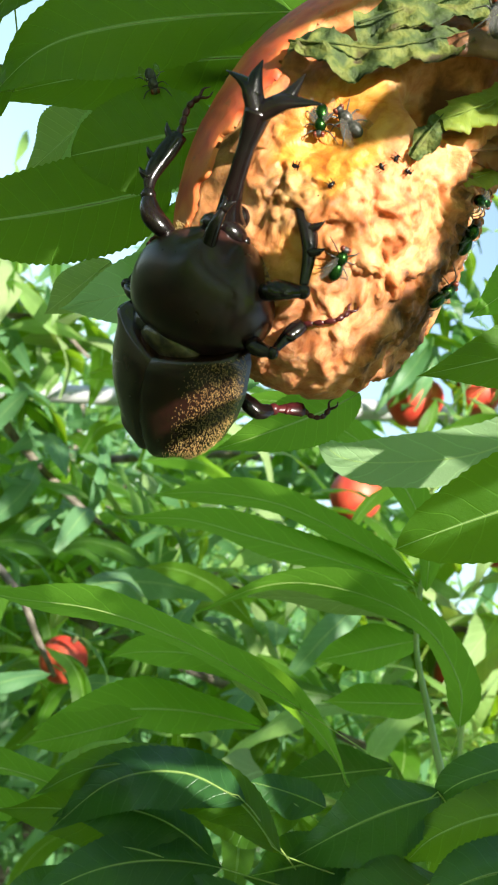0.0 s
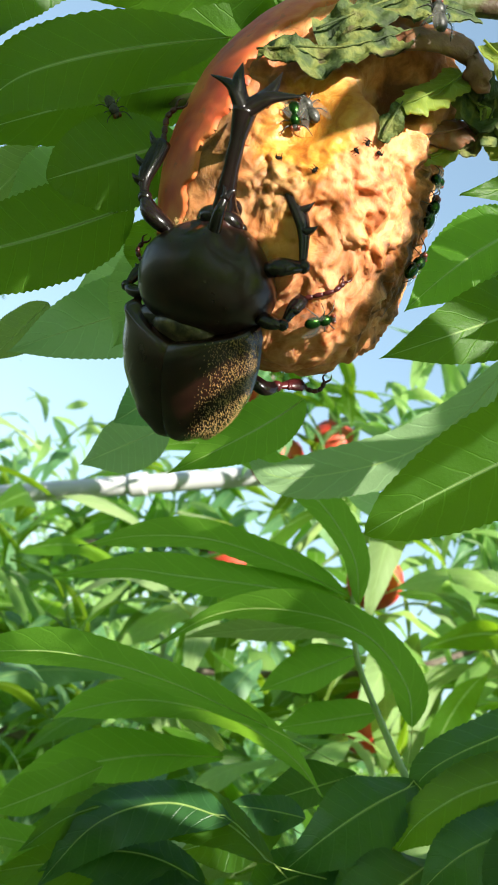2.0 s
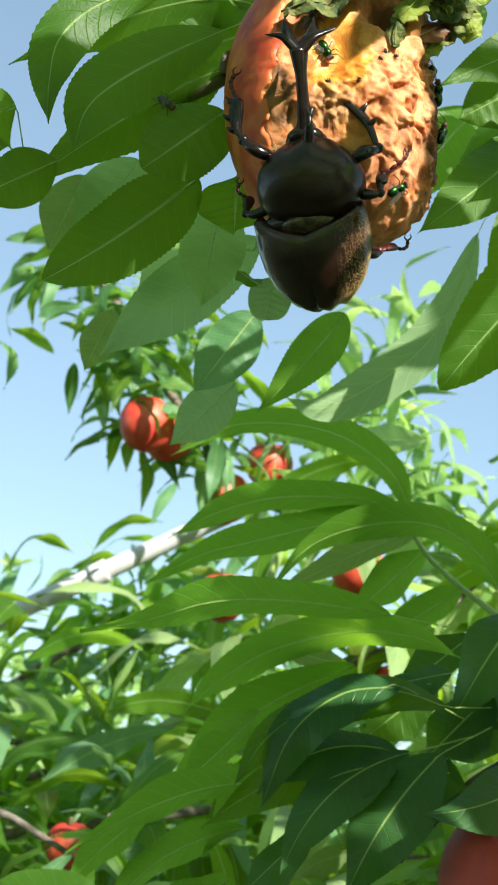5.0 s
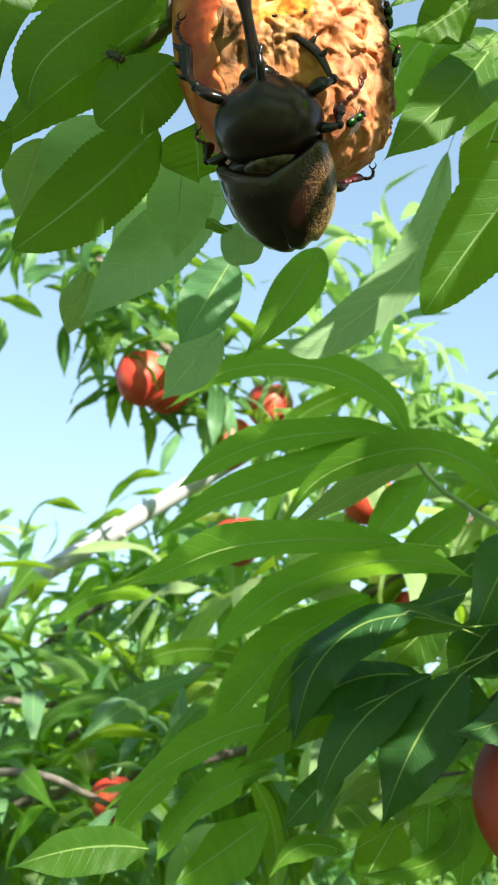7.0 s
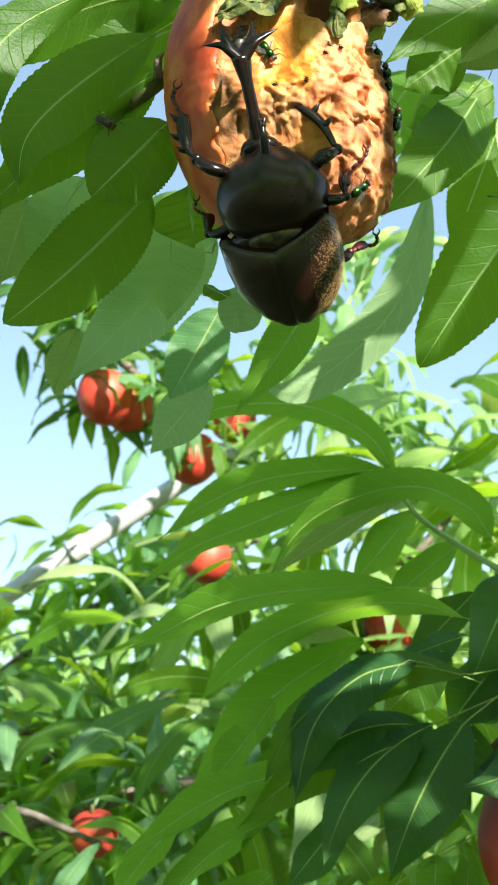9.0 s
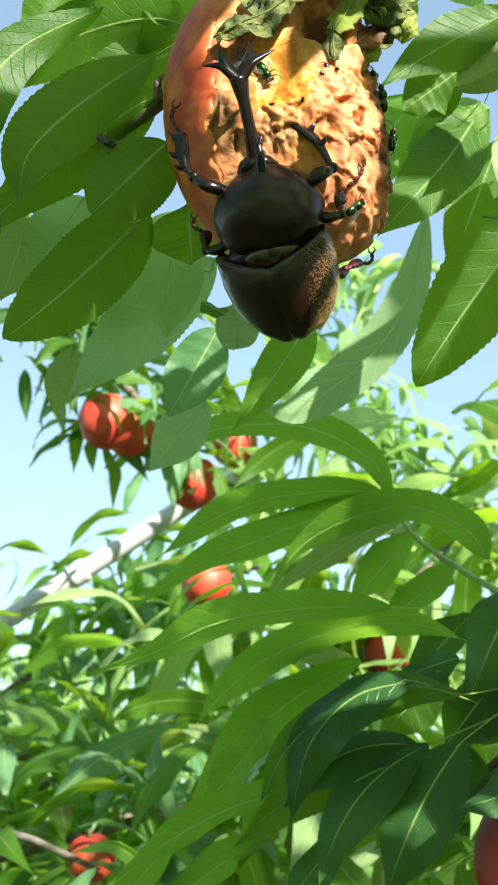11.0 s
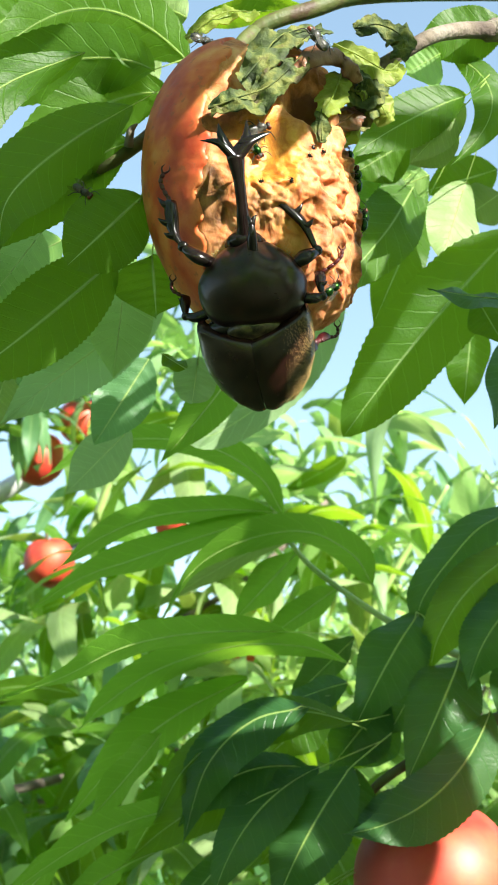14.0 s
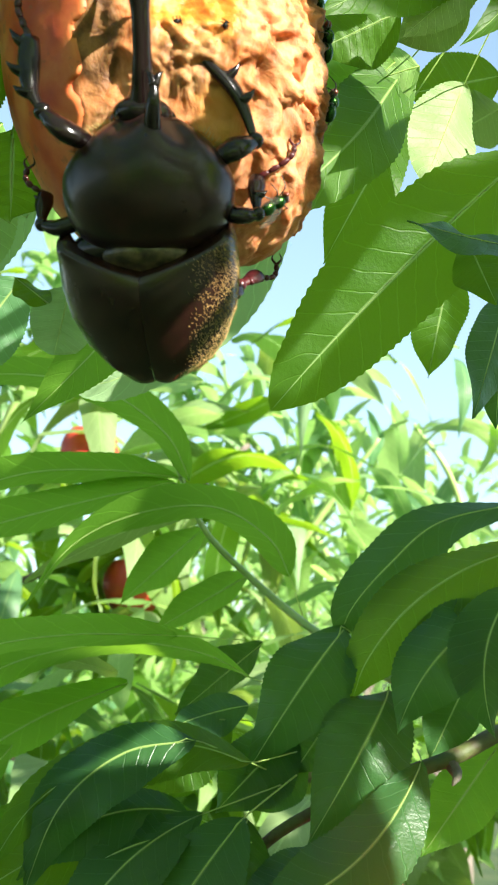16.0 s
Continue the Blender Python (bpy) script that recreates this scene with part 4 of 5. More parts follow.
leaf(shoot, (-0.0347, 0.2150, 1.6242), (-0.1073, 0.1900, 1.5954), 0.024, (-0.0674, 0.2000, 1.6186), mat=LEAF_SHOOT, **SB)
leaf(shoot, (-0.0209, 0.2350, 1.6365), (-0.0647, 0.2300, 1.5973), 0.024, (-0.0467, 0.2350, 1.6256), mat=LEAF_SHOOT, **SB)
leaf(shoot, (-0.0813, 0.2150, 1.6124), (-0.1116, 0.2000, 1.5817), 0.018, (-0.0963, 0.2100, 1.6008), mat=LEAF_SHOOT, **SB)
leaf(shoot, (-0.0484, 0.2300, 1.6092), (-0.0951, 0.2100, 1.5741), 0.022, (-0.0789, 0.2200, 1.5953), mat=LEAF_SHOOT, **SB)
leaf(shoot, (-0.0472, 0.2400, 1.6545), (-0.0783, 0.2300, 1.6211), 0.022, (-0.0615, 0.2350, 1.6380), mat=LEAF_SHOOT, **SB)


# ---- dark cluster low down, with a second peach ----
low = thing("peach_branch", (0.06, 0.19, 1.64), "leafy peach branch with dark glossy drooping leaves", "branch", "peach branches")
v, f = tube([(0.012, 0.205, 1.600), (0.022, 0.210, 1.612), (0.040, 0.212, 1.630), (0.07, 0.207, 1.645), (0.0934, 0.205, 1.6530), (0.14, 0.22, 1.668), (0.30, 0.27, 1.69), (0.7, 0.35, 1.72)], [0.0012, 0.0018, 0.0024, 0.003, 0.012], 10, 40)
part("twig", v, f, TWIG, low, "green and brown twig")
for p in ((0.0934, 0.2045, 1.6515), (0.060, 0.2085, 1.6400)):
    v, f = tube([p, (p[0] + 0.001, p[1] - 0.004, p[2] - 0.003), (p[0] - 0.001, p[1] - 0.006, p[2] - 0.006)], [0.0022, 0.0018, 0.0004], 8, 8)
    part("bud", v, f, BARK, low, "dark brown bud stub")
DB = dict(facing=(0.0, -0.8, 0.55), fold=0.35)
leaf(low, (0.0133, 0.1880, 1.6593), (-0.0368, 0.1900, 1.6135), 0.024, [(-0.0083, 0.1860, 1.6556), (-0.0261, 0.1860, 1.6404)], stalk=(0.035, 0.20, 1.650), mat=LEAF_DARK, **DB)
leaf(low, (0.0299, 0.1900, 1.6528), (-0.0470, 0.1880, 1.6210), 0.022, [(0.0089, 0.1900, 1.6580), (-0.0144, 0.1900, 1.6532), (-0.0343, 0.1890, 1.6404)], stalk=(0.045, 0.205, 1.655), **DB)
leaf(low, (0.0147, 0.2000, 1.6367), (-0.0596, 0.1980, 1.6073), 0.024, (-0.0239, 0.1980, 1.6289), stalk=(0.04, 0.205, 1.645), **DB)
leaf(low, (0.0155, 0.1980, 1.6371), (-0.0267, 0.1800, 1.5936), 0.022, (-0.0104, 0.1850, 1.6213), stalk=(0.04, 0.205, 1.645), mat=LEAF_DARK, **DB)
leaf(low, (0.0277, 0.1910, 1.6370), (-0.0066, 0.1940, 1.5852), 0.028, (0.0090, 0.1840, 1.6141), stalk=(0.045, 0.205, 1.648), mat=LEAF_DARK, **DB)
leaf(low, (-0.0195, 0.2000, 1.6093), (-0.0440, 0.2000, 1.5851), 0.016, mat=LEAF_DARK, **DB)
leaf(low, (0.0607, 0.2050, 1.6934), (0.0296, 0.2110, 1.6476), 0.027, (0.0459, 0.1980, 1.6752), stalk=(0.075, 0.22, 1.68), mat=LEAF_DARK, **DB)
leaf(low, (0.1157, 0.1850, 1.7186), (0.0615, 0.2000, 1.6698), 0.026, [(0.0944, 0.1860, 1.7105), (0.0772, 0.1890, 1.6984), (0.0656, 0.1940, 1.6830)], stalk=(0.12, 0.21, 1.68), **DB)
leaf(low, (0.1192, 0.2000, 1.7341), (0.0589, 0.2080, 1.6877), 0.022, [(0.0913, 0.2010, 1.7273), (0.0748, 0.2030, 1.7136), (0.0627, 0.2060, 1.6992)], mat=LEAF_DARK, **DB)
leaf(low, (0.1072, 0.1800, 1.6991), (0.0725, 0.1840, 1.6613), 0.027, (0.0848, 0.1780, 1.6847), stalk=(0.13, 0.21, 1.675), mat=LEAF_DARK, **DB)
leaf(low, (0.1076, 0.1750, 1.7047), (0.0997, 0.1750, 1.6606), 0.022, (0.0967, 0.1720, 1.6847), stalk=(0.13, 0.21, 1.675), mat=LEAF_DARK, **DB)
leaf(low, (0.0736, 0.2000, 1.6741), (0.0463, 0.1950, 1.6274), 0.029, (0.0628, 0.1900, 1.6563), stalk=(0.075, 0.21, 1.655), mat=LEAF_DARK, **DB)
leaf(low, (0.0810, 0.1900, 1.6530), (0.0203, 0.1650, 1.6149), 0.026, (0.0540, 0.1680, 1.6253), stalk=(0.085, 0.215, 1.655), mat=LEAF_DARK, **DB)
leaf(low, (0.1162, 0.2250, 1.6578), (0.0877, 0.2250, 1.6203), 0.022, mat=LEAF_SHOOT, **DB)
leaf(low, (0.1024, 0.2100, 1.6799), (0.0878, 0.2100, 1.6516), 0.018, mat=LEAF_DARK, **DB)
leaf(low, (0.0108, 0.2000, 1.6373), (-0.0378, 0.1900, 1.6198), 0.022, (-0.0160, 0.1950, 1.6363), stalk=(0.03, 0.19, 1.63), mat=LEAF_DARK, **DB)
leaf(low, (0.0142, 0.1950, 1.6315), (-0.0232, 0.1900, 1.6185), 0.022, (-0.0056, 0.1900, 1.6290), mat=LEAF_DARK, **DB)
leaf(low, (0.0244, 0.2150, 1.6644), (-0.0048, 0.2150, 1.6411), 0.022, stalk=(0.06, 0.22, 1.66), **DB)
leaf(low, (0.0487, 0.2150, 1.6540), (0.0269, 0.2150, 1.6376), 0.022, mat=LEAF_DARK, **DB)
leaf(low, (0.0098, 0.2100, 1.6208), (-0.0094, 0.2100, 1.6028), 0.018, **DB)
leaf(low, (0.0559, 0.2000, 1.6278), (0.0243, 0.1800, 1.6147), 0.020, (0.0397, 0.1850, 1.6196), mat=LEAF_DARK, **DB)
leaf(low, (0.0201, 0.2000, 1.5960), (-0.0209, 0.2000, 1.5694), 0.012, (0.0139, 0.2000, 1.5753), stalk=(0.055, 0.21, 1.61), mat=LEAF_SHOOT, **DB)
leaf(low, (0.0104, 0.2050, 1.5926), (0.0076, 0.2050, 1.5753), 0.014, stalk=(0.05, 0.21, 1.61), mat=LEAF_SHOOT, **DB)
leaf(low, (-0.0202, 0.2000, 1.5770), (-0.0487, 0.2000, 1.5698), 0.010, (-0.0365, 0.2000, 1.5798), stalk=(0.03, 0.21, 1.60), mat=LEAF_SHOOT, **DB)
leaf(low, (-0.0493, 0.2050, 1.5901), (-0.0851, 0.2050, 1.5681), 0.026, mat=LEAF_SHOOT, **DB)
leaf(low, (0.0254, 0.2150, 1.5934), (0.0177, 0.2150, 1.5609), 0.016, mat=LEAF_SHOOT, **DB)
leaf(low, (-0.0023, 0.2150, 1.5870), (-0.0192, 0.2150, 1.5626), 0.022, **DB)
leaf(low, (-0.0909, 0.1900, 1.5813), (-0.1412, 0.1800, 1.5768), 0.020, (-0.1150, 0.1850, 1.5828), **DB)
leaf(low, (0.0451, 0.2150, 1.6617), (0.0200, 0.2150, 1.6356), 0.026, mat=LEAF_DARK, **DB)
leaf(low, (0.0305, 0.2150, 1.6687), (0.0052, 0.2100, 1.6617), 0.016, (0.0178, 0.2150, 1.6660), mat=LEAF_DARK, **DB)
leaf(low, (0.0556, 0.2120, 1.6636), (0.0448, 0.2120, 1.6479), 0.018, mat=LEAF_DARK, **DB)
leaf(low, (0.0293, 0.1950, 1.6360), (0.0162, 0.1950, 1.6125), 0.026, mat=LEAF_DARK, **DB)
leaf(right, (0.0410, 0.0900, 1.8323), (0.0175, 0.0900, 1.7966), 0.022, (0.0286, 0.0900, 1.8188), mat=LEAF_SHOOT, **RB)


def whole_peach(at, r, label, mat=SKIN_RED, lean=0.0):
    p = thing("peach", at, label, "peach", "whole peaches")
    turn = Matrix.Rotation(lean, 3, "X") @ Matrix.Rotation(lean * 7, 3, "Z")

    def crease(q):
        g = 1 - 0.06 * math.exp(-(q.x * 6) ** 2) * (q.y < 0)
        dip = 1 - 0.22 * math.exp(-((1 - q.z) * 9)) + 0.05 * math.exp(-((1 + q.z) * 25))
        return turn @ Vector((q.x * g, q.y * g, q.z * dip))

    v, f = ball(at, (r, r, r * 1.02), 36, 48, None, crease)
    part("fruit", v, f, mat, p)
    v, f = tube([Vector(at) + turn @ Vector((0, 0, r * 0.8)), Vector(at) + turn @ Vector((0.002, 0, r * 1.1))], [0.0016, 0.0022], 8, 6)
    part("stalk", v, f, TWIG, p)
    return p


whole_peach((0.0565, 0.205, 1.593), 0.031, "ripe red peach among dark leaves on the lower branch", lean=0.2)
whole_peach((-0.255, 1.09, 2.008), 0.033, "ripe red peach hanging in the tree behind", lean=0.15)
whole_peach((-0.319, 0.95, 2.051), 0.032, "ripe red peach half hidden by leaves in the tree behind", lean=-0.2)
whole_peach((-0.304, 0.99, 2.050), 0.030, "ripe red peach pressed against another in the tree behind", lean=0.3)
whole_peach((-0.263, 0.66, 1.596), 0.0185, "ripe red peach beside a grey twig in the tree behind", lean=0.2)

whole_peach((-0.2283, 1.0, 1.8645), 0.028, "ripe red peach low in the tree behind", lean=0.3)
whole_peach((-0.2052, 1.12, 2.0597), 0.030, "ripe red peach close behind another in the tree", lean=0.35)
whole_peach((-0.030, 0.95, 1.76), 0.030, "ripe peach half hidden behind the shoot", lean=0.1)
whole_peach((-0.080, 1.00, 1.90), 0.030, "ripe peach glowing between leaves behind", lean=0.25)

# ---- white prop pole behind ----
prop = thing("support_pole", (-0.466, 1.28, 1.952), "white weathered plastic pole propping the branches", "pole")
v, f = tube([(-4.43, 1.28, 0.02), (-1.6, 1.28, 1.400), (-0.466, 1.28, 1.9535), (-0.20, 1.28, 2.0835)], [0.0135, 0.0135], 16, 12)
part("tube", v, f, PIPE, prop)
v, f = tube([(-0.477, 1.28, 1.948), (-0.455, 1.28, 1.959)], [0.0165, 0.0165], 16, 6)
part("clamp", v, f, PIPE, prop, "pale clamp ring")


# ---- trees behind ----
def small_leaf(name, length, width, mat, curl, seed):
    verts, faces, uv, _ = leaf_shape((0, 0, 0), (length * 0.5, 0, curl * length), (length, 0, -0.1 * length), width, facing=(0, 0, 1), fold=0.3, wave=0.08, seed=seed, rows=14, half=2)
    return mesh_of(name, verts, faces, mat, uv)


FAR_LEAVES = [small_leaf("far leaf", 0.115 + 0.012 * k, 0.027 + 0.002 * k, (LEAF_SUNLIT, LEAF, LEAF, LEAF_PALE)[k], 0.10 + 0.05 * k, 900 + k) for k in range(4)]

# leaves for branches behind, half of them with bluish shade in the colour
SHADE_TONED_LEAVES = [small_leaf("far leaf", 0.115 + 0.012 * k, 0.027 + 0.002 * k, (LEAF_SHADED, LEAF_SHADED, LEAF_SHOOT, LEAF)[k], 0.10 + 0.05 * k, 920 + k) for k in range(4)]
DARK_LEAVES = [small_leaf("far leaf", 0.115 + 0.012 * k, 0.028 + 0.002 * k, (LEAF_DARK, LEAF, LEAF_SHADED)[k], 0.10 + 0.05 * k, 960 + k) for k in range(3)]
# leaves against the sky, mostly the lightened copy that carries sun in its colour
SUN_TONED_LEAVES = [small_leaf("far leaf", 0.115 + 0.012 * k, 0.022 + 0.002 * k, (LEAF_SUNLIT, LEAF_SHADED, LEAF_SUNLIT, LEAF_SILVER)[k], 0.14 + 0.07 * k, 940 + k) for k in range(4)]


def leafy_branch(label, points, thick, count, spread, seed, droop=0.5, meshes=FAR_LEAVES, size=1.0):
    """A limb with leaves set along it, each an object of its own on shared meshes."""
    rng = random.Random(seed)
    pts = spline(points, 40)
    br = thing("peach_branch", pts[0], label, "branch", "peach branches behind")
    v, f = tube(points, thick, 8, 40)
    part("limb", v, f, SHOOT if meshes is SUN_TONED_LEAVES else BARK, br)
    for k in range(count):
        p = pts[rng.randrange(4, 40)]
        off = Vector((rng.gauss(0, spread), rng.gauss(0, spread), rng.gauss(0, spread * 0.8)))
        ob = place("leaf", meshes[rng.randrange(len(meshes))], br, p + off - pts[0])
        ob.rotation_euler = (rng.gauss(0, 0.5), droop + rng.gauss(0, 0.45), rng.uniform(0, 6.283))
        s = rng.uniform(0.75, 1.15) * size
        ob.scale = (s, s, s)
    return br


leafy_branch("peach branch hanging with ripe fruit in the tree behind", [(-0.46, 1.02, 2.34), (-0.38, 0.98, 2.22), (-0.31, 0.97, 2.11), (-0.25, 1.05, 2.04)], [0.009, 0.006, 0.004], 210, 0.046, 11, meshes=DARK_LEAVES, size=0.62)
leafy_branch("leafy peach branch low in the tree behind", [(-1.10, 1.15, 1.48), (-0.6, 0.95, 1.57), (-0.31, 0.86, 1.615), (-0.05, 0.9, 1.66)], [0.007, 0.0055, 0.004], 200, 0.080, 12, meshes=SHADE_TONED_LEAVES, size=0.85)
leafy_branch("leafy peach branch behind the shoot", [(-0.75, 1.3, 1.60), (-0.35, 1.05, 1.70), (-0.05, 0.95, 1.80), (0.08, 0.95, 1.90)], [0.006, 0.004, 0.003], 160, 0.075, 13)
leafy_branch("sunlit peach shoots rising against the sky", [(-0.05, 1.2, 1.5), (0.12, 1.05, 1.78), (0.22, 1.0, 1.92)], [0.008, 0.005, 0.002], 38, 0.055, 14, meshes=SUN_TONED_LEAVES)
leafy_branch("sunlit shoots of the next peach tree beyond the leaves", [(0.60, 1.5, 1.5), (0.42, 1.3, 1.72), (0.35, 1.2, 1.90), (0.30, 1.2, 1.98)], [0.008, 0.005, 0.002], 26, 0.060, 31, meshes=SUN_TONED_LEAVES)
leafy_branch("bright peach shoots behind the arching leaves", [(0.0, 1.3, 1.55), (0.10, 1.15, 1.74), (0.14, 1.1, 1.88), (0.15, 1.1, 1.96)], [0.008, 0.005, 0.002], 48, 0.055, 32, meshes=SUN_TONED_LEAVES)
leafy_branch("pale leafy peach branch beside the pole", [(-1.15, 1.05, 1.70), (-0.78, 0.98, 1.80), (-0.64, 0.95, 1.85), (-0.56, 0.95, 1.84)], [0.006, 0.004, 0.002], 45, 0.040, 15, 0.2)
leafy_branch("leafy peach branch in the neighbouring row", [(-1.0, 0.80, 1.95), (-0.75, 0.85, 1.82), (-0.55, 0.9, 1.72), (-0.35, 0.95, 1.68)], [0.009, 0.006, 0.003], 70, 0.060, 16, meshes=SHADE_TONED_LEAVES)
leafy_branch("sunlit peach branch behind the fruit", [(0.25, 1.3, 1.75), (0.12, 1.2, 1.93), (0.0, 1.15, 2.04), (-0.10, 1.15, 2.11)], [0.005, 0.004, 0.002], 150, 0.045, 17, meshes=SUN_TONED_LEAVES, size=0.72)
leafy_branch("dense leafy peach branch low in the row behind", [(-1.2, 1.3, 1.62), (-0.75, 1.15, 1.66), (-0.45, 1.05, 1.64), (-0.1, 1.1, 1.58)], [0.007, 0.005, 0.003], 190, 0.10, 19, meshes=SHADE_TONED_LEAVES)
leafy_branch("leafy peach branch low behind the dark leaves", [(0.9, 1.2, 1.45), (0.5, 0.9, 1.55), (0.2, 0.75, 1.60), (-0.02, 0.7, 1.60)], [0.012, 0.008, 0.004], 140, 0.075, 18)
leafy_branch("pale sunlit shoot rising between fruit and pole", [(-0.21, 1.15, 1.90), (-0.147, 1.1, 2.03), (-0.075, 1.1, 2.14), (0.0, 1.1, 2.235)], [0.006, 0.004, 0.002], 60, 0.032, 41, -0.6, meshes=SUN_TONED_LEAVES, size=0.8)
leafy_branch("small leafy twig half hiding a low red peach", [(-0.45, 0.75, 1.625), (-0.33, 0.66, 1.618), (-0.275, 0.625, 1.602), (-0.245, 0.62, 1.588)], [0.004, 0.003, 0.002], 22, 0.016, 43, meshes=SHADE_TONED_LEAVES, size=0.55)
leafy_branch("leafy peach branch crossing behind the pole", [(-0.85, 1.7, 1.78), (-0.60, 1.6, 1.90), (-0.42, 1.6, 1.96), (-0.26, 1.6, 2.00)], [0.008, 0.006, 0.003], 170, 0.085, 42, meshes=SHADE_TONED_LEAVES)

# unseen branch added over the camera's shoulder, towards the sun, to shade chosen spots
def shading_branch():
    rng = random.Random(5)
    over = thing("peach_branch", (0.30, -0.30, 2.05), "unseen leafy branch added overhead to shade beetle and leaves", "branch", "peach branches")
    v, f = tube([(0.95, -0.20, 2.10), (0.55, -0.30, 2.10), (0.30, -0.25, 2.02), (0.16, -0.20, 1.98)], [0.012, 0.008, 0.005, 0.002], 8, 24)
    part("twig", v, f, BARK, over)
    gaps = [Vector([float(q) for q in row.split()]) for row in (
        "0.006 -0.006 1.790", "0.010 -0.005 1.775", "0.016 -0.001 1.785", "0.020 0.004 1.775", "0.012 -0.004 1.765", "0.018 0.004 1.760", "0.017 0.010 1.757",
        "-0.011 -0.004 1.795", "-0.010 -0.005 1.786", "0.0134 0.0067 1.7380", "0.0085 0.0062 1.7318", "0.0036 0.0107 1.7274", "-0.0150 -0.002 1.7590", 
        "0.068 0.080 1.802", "0.042 0.064 1.790", "0.052 0.070 1.804", "0.045 0.097 1.753", "0.058 0.047 1.812", "-0.060 0.072 1.755", "-0.070 0.075 1.743",
        "-0.045 0.070 1.768", "-0.075 0.190 1.722", "-0.066 0.190 1.735", "-0.062 0.160 1.683", "-0.010 0.196 1.733", "0.030 0.205 1.728", "-0.070 0.200 1.745", "-0.020 0.005 1.776")]
    shaded = ["-0.050 0.020 1.760 0.34", "-0.042 0.014 1.772 0.30", "-0.036 0.016 1.780 0.27", "-0.050 0.190 1.620 0.36", "-0.062 0.180 1.650 0.33", "-0.030 0.190 1.660 0.38", "0.000 0.185 1.640 0.33", "-0.062 0.030 1.745 0.36", "-0.050 0.015 1.800 0.33", "-0.045 0.020 1.785 0.30", "-0.066 0.000 1.800 0.31", "-0.035 0.030 1.762 0.38",
              "-0.055 0.040 1.770 0.42", "-0.090 0.050 1.840 0.30", "-0.070 0.040 1.750 0.39", "-0.005 -0.009 1.752 0.26 0.020 0.030", "0.003 -0.009 1.750 0.28 0.016 0.022", "-0.015 0.006 1.734 0.29 0.020 0.018", "-0.001 -0.014 1.775 0.27 0.022 0.016", "-0.004 0.006 1.741 0.31 0.018 0.020",
              "0.060 0.078 1.790 0.33 0.024 0.022", "0.034 0.060 1.776 0.31 0.022 0.020", "0.074 0.085 1.812 0.34 0.02 0.02", "0.056 0.097 1.762 0.33 0.016 0.016", "0.068 0.093 1.777 0.34 0.026 0.020", "0.036 0.100 1.745 0.35 0.018 0.018", "0.014 -0.003 1.756 0.29 0.014 0.012", "0.024 0.006 1.785 0.27 0.014 0.010", "0.006 -0.006 1.805 0.30 0.015 0.018", "0.019 0.001 1.808 0.31 0.013 0.018", "0.024 0.003 1.814 0.29 0.014 0.020", "0.012 -0.003 1.812 0.33 0.016 0.020", "0.024 0.005 1.800 0.28 0.010 0.012", "0.012 -0.002 1.800 0.22 0.012 0.010", "0.022 0.004 1.797 0.24 0.012 0.010", "0.025 0.012 1.768 0.25 0.014 0.009", "0.022 0.014 1.754 0.26 0.013 0.010", "0.010 -0.001 1.752 0.24 0.012 0.009",
              
              "0.000 0.170 1.620 0.36", "0.032 0.228 1.674 0.34", "0.014 0.238 1.684 0.37", "-0.005 0.200 1.690 0.35", "0.030 0.170 1.630 0.34", "0.050 0.180 1.650 0.38", "0.080 0.180 1.680 0.35", "0.090 0.175 1.700 0.37", "-0.030 0.180 1.610 0.39",
              "0.050 0.095 1.765 0.33", "0.076 0.090 1.785 0.36", "0.035 0.100 1.742 0.38"]
    streak = [Vector((0.0430, 0.1000, 1.7610)), Vector((0.0485, 0.1000, 1.7695)), Vector((0.0540, 0.1000, 1.7780))]
    for row in shaded:
        x, y, z, far, *size = (float(q) for q in row.split())
        c = Vector((x, y, z)) + SUN_DIR * far
        # each leaf turns until it leaves the gaps of light open
        for attempt in range(14):
            axis = SUN_DIR.cross(Vector((rng.gauss(0, 1), rng.gauss(0, 1), rng.gauss(0, 1)))).normalized()
            across = SUN_DIR.cross(axis)
            half, wide = rng.uniform(0.040, 0.058), rng.uniform(0.022, 0.030)
            if size:
                half, wide = size
            mid = c + Vector((rng.gauss(0, 0.004), rng.gauss(0, 0.004), rng.gauss(0, 0.004)))
            if not any(abs((g - mid).dot(axis)) < half * 1.03 and abs((g - mid).dot(across)) < wide * 0.52 for g in gaps):
                facing = SUN_DIR + Vector((rng.gauss(0, 0.12), rng.gauss(0, 0.12), 0))
                if not any(abs((g - mid).dot(axis)) < half and abs((g - mid).dot(across)) < wide * 0.5 for g in streak):
                    leaf(over, mid + axis * half, mid - axis * half, wide, facing=facing, rows=24)
                break

    # more unseen leaves nearer by block sun, leaving narrow streaks on wing case and broad leaf
    for p, q, wide, half, aside, far in (((0.0086, 0.0014, 1.7355), (0.0012, 0.0058, 1.7272), 0.022, 0.024, 0.011, 0.15), ((0.0134, 0.0042, 1.7350), (0.0062, 0.0082, 1.7270), 0.0030, 0.014, 0.0, 0.15),
                                         ((0.0407, 0.1000, 1.7578), (0.0555, 0.1000, 1.7800), 0.020, 0.036, 0.0135, 0.22), ((0.0407, 0.1000, 1.7578), (0.0555, 0.1000, 1.7800), 0.020, 0.036, -0.0135, 0.22)):
        p, q = Vector(p), Vector(q)
        axis = q - p
        axis = (axis - SUN_DIR * axis.dot(SUN_DIR)).normalized()
        across = SUN_DIR.cross(axis)
        across *= -1 if across.x > 0 else 1
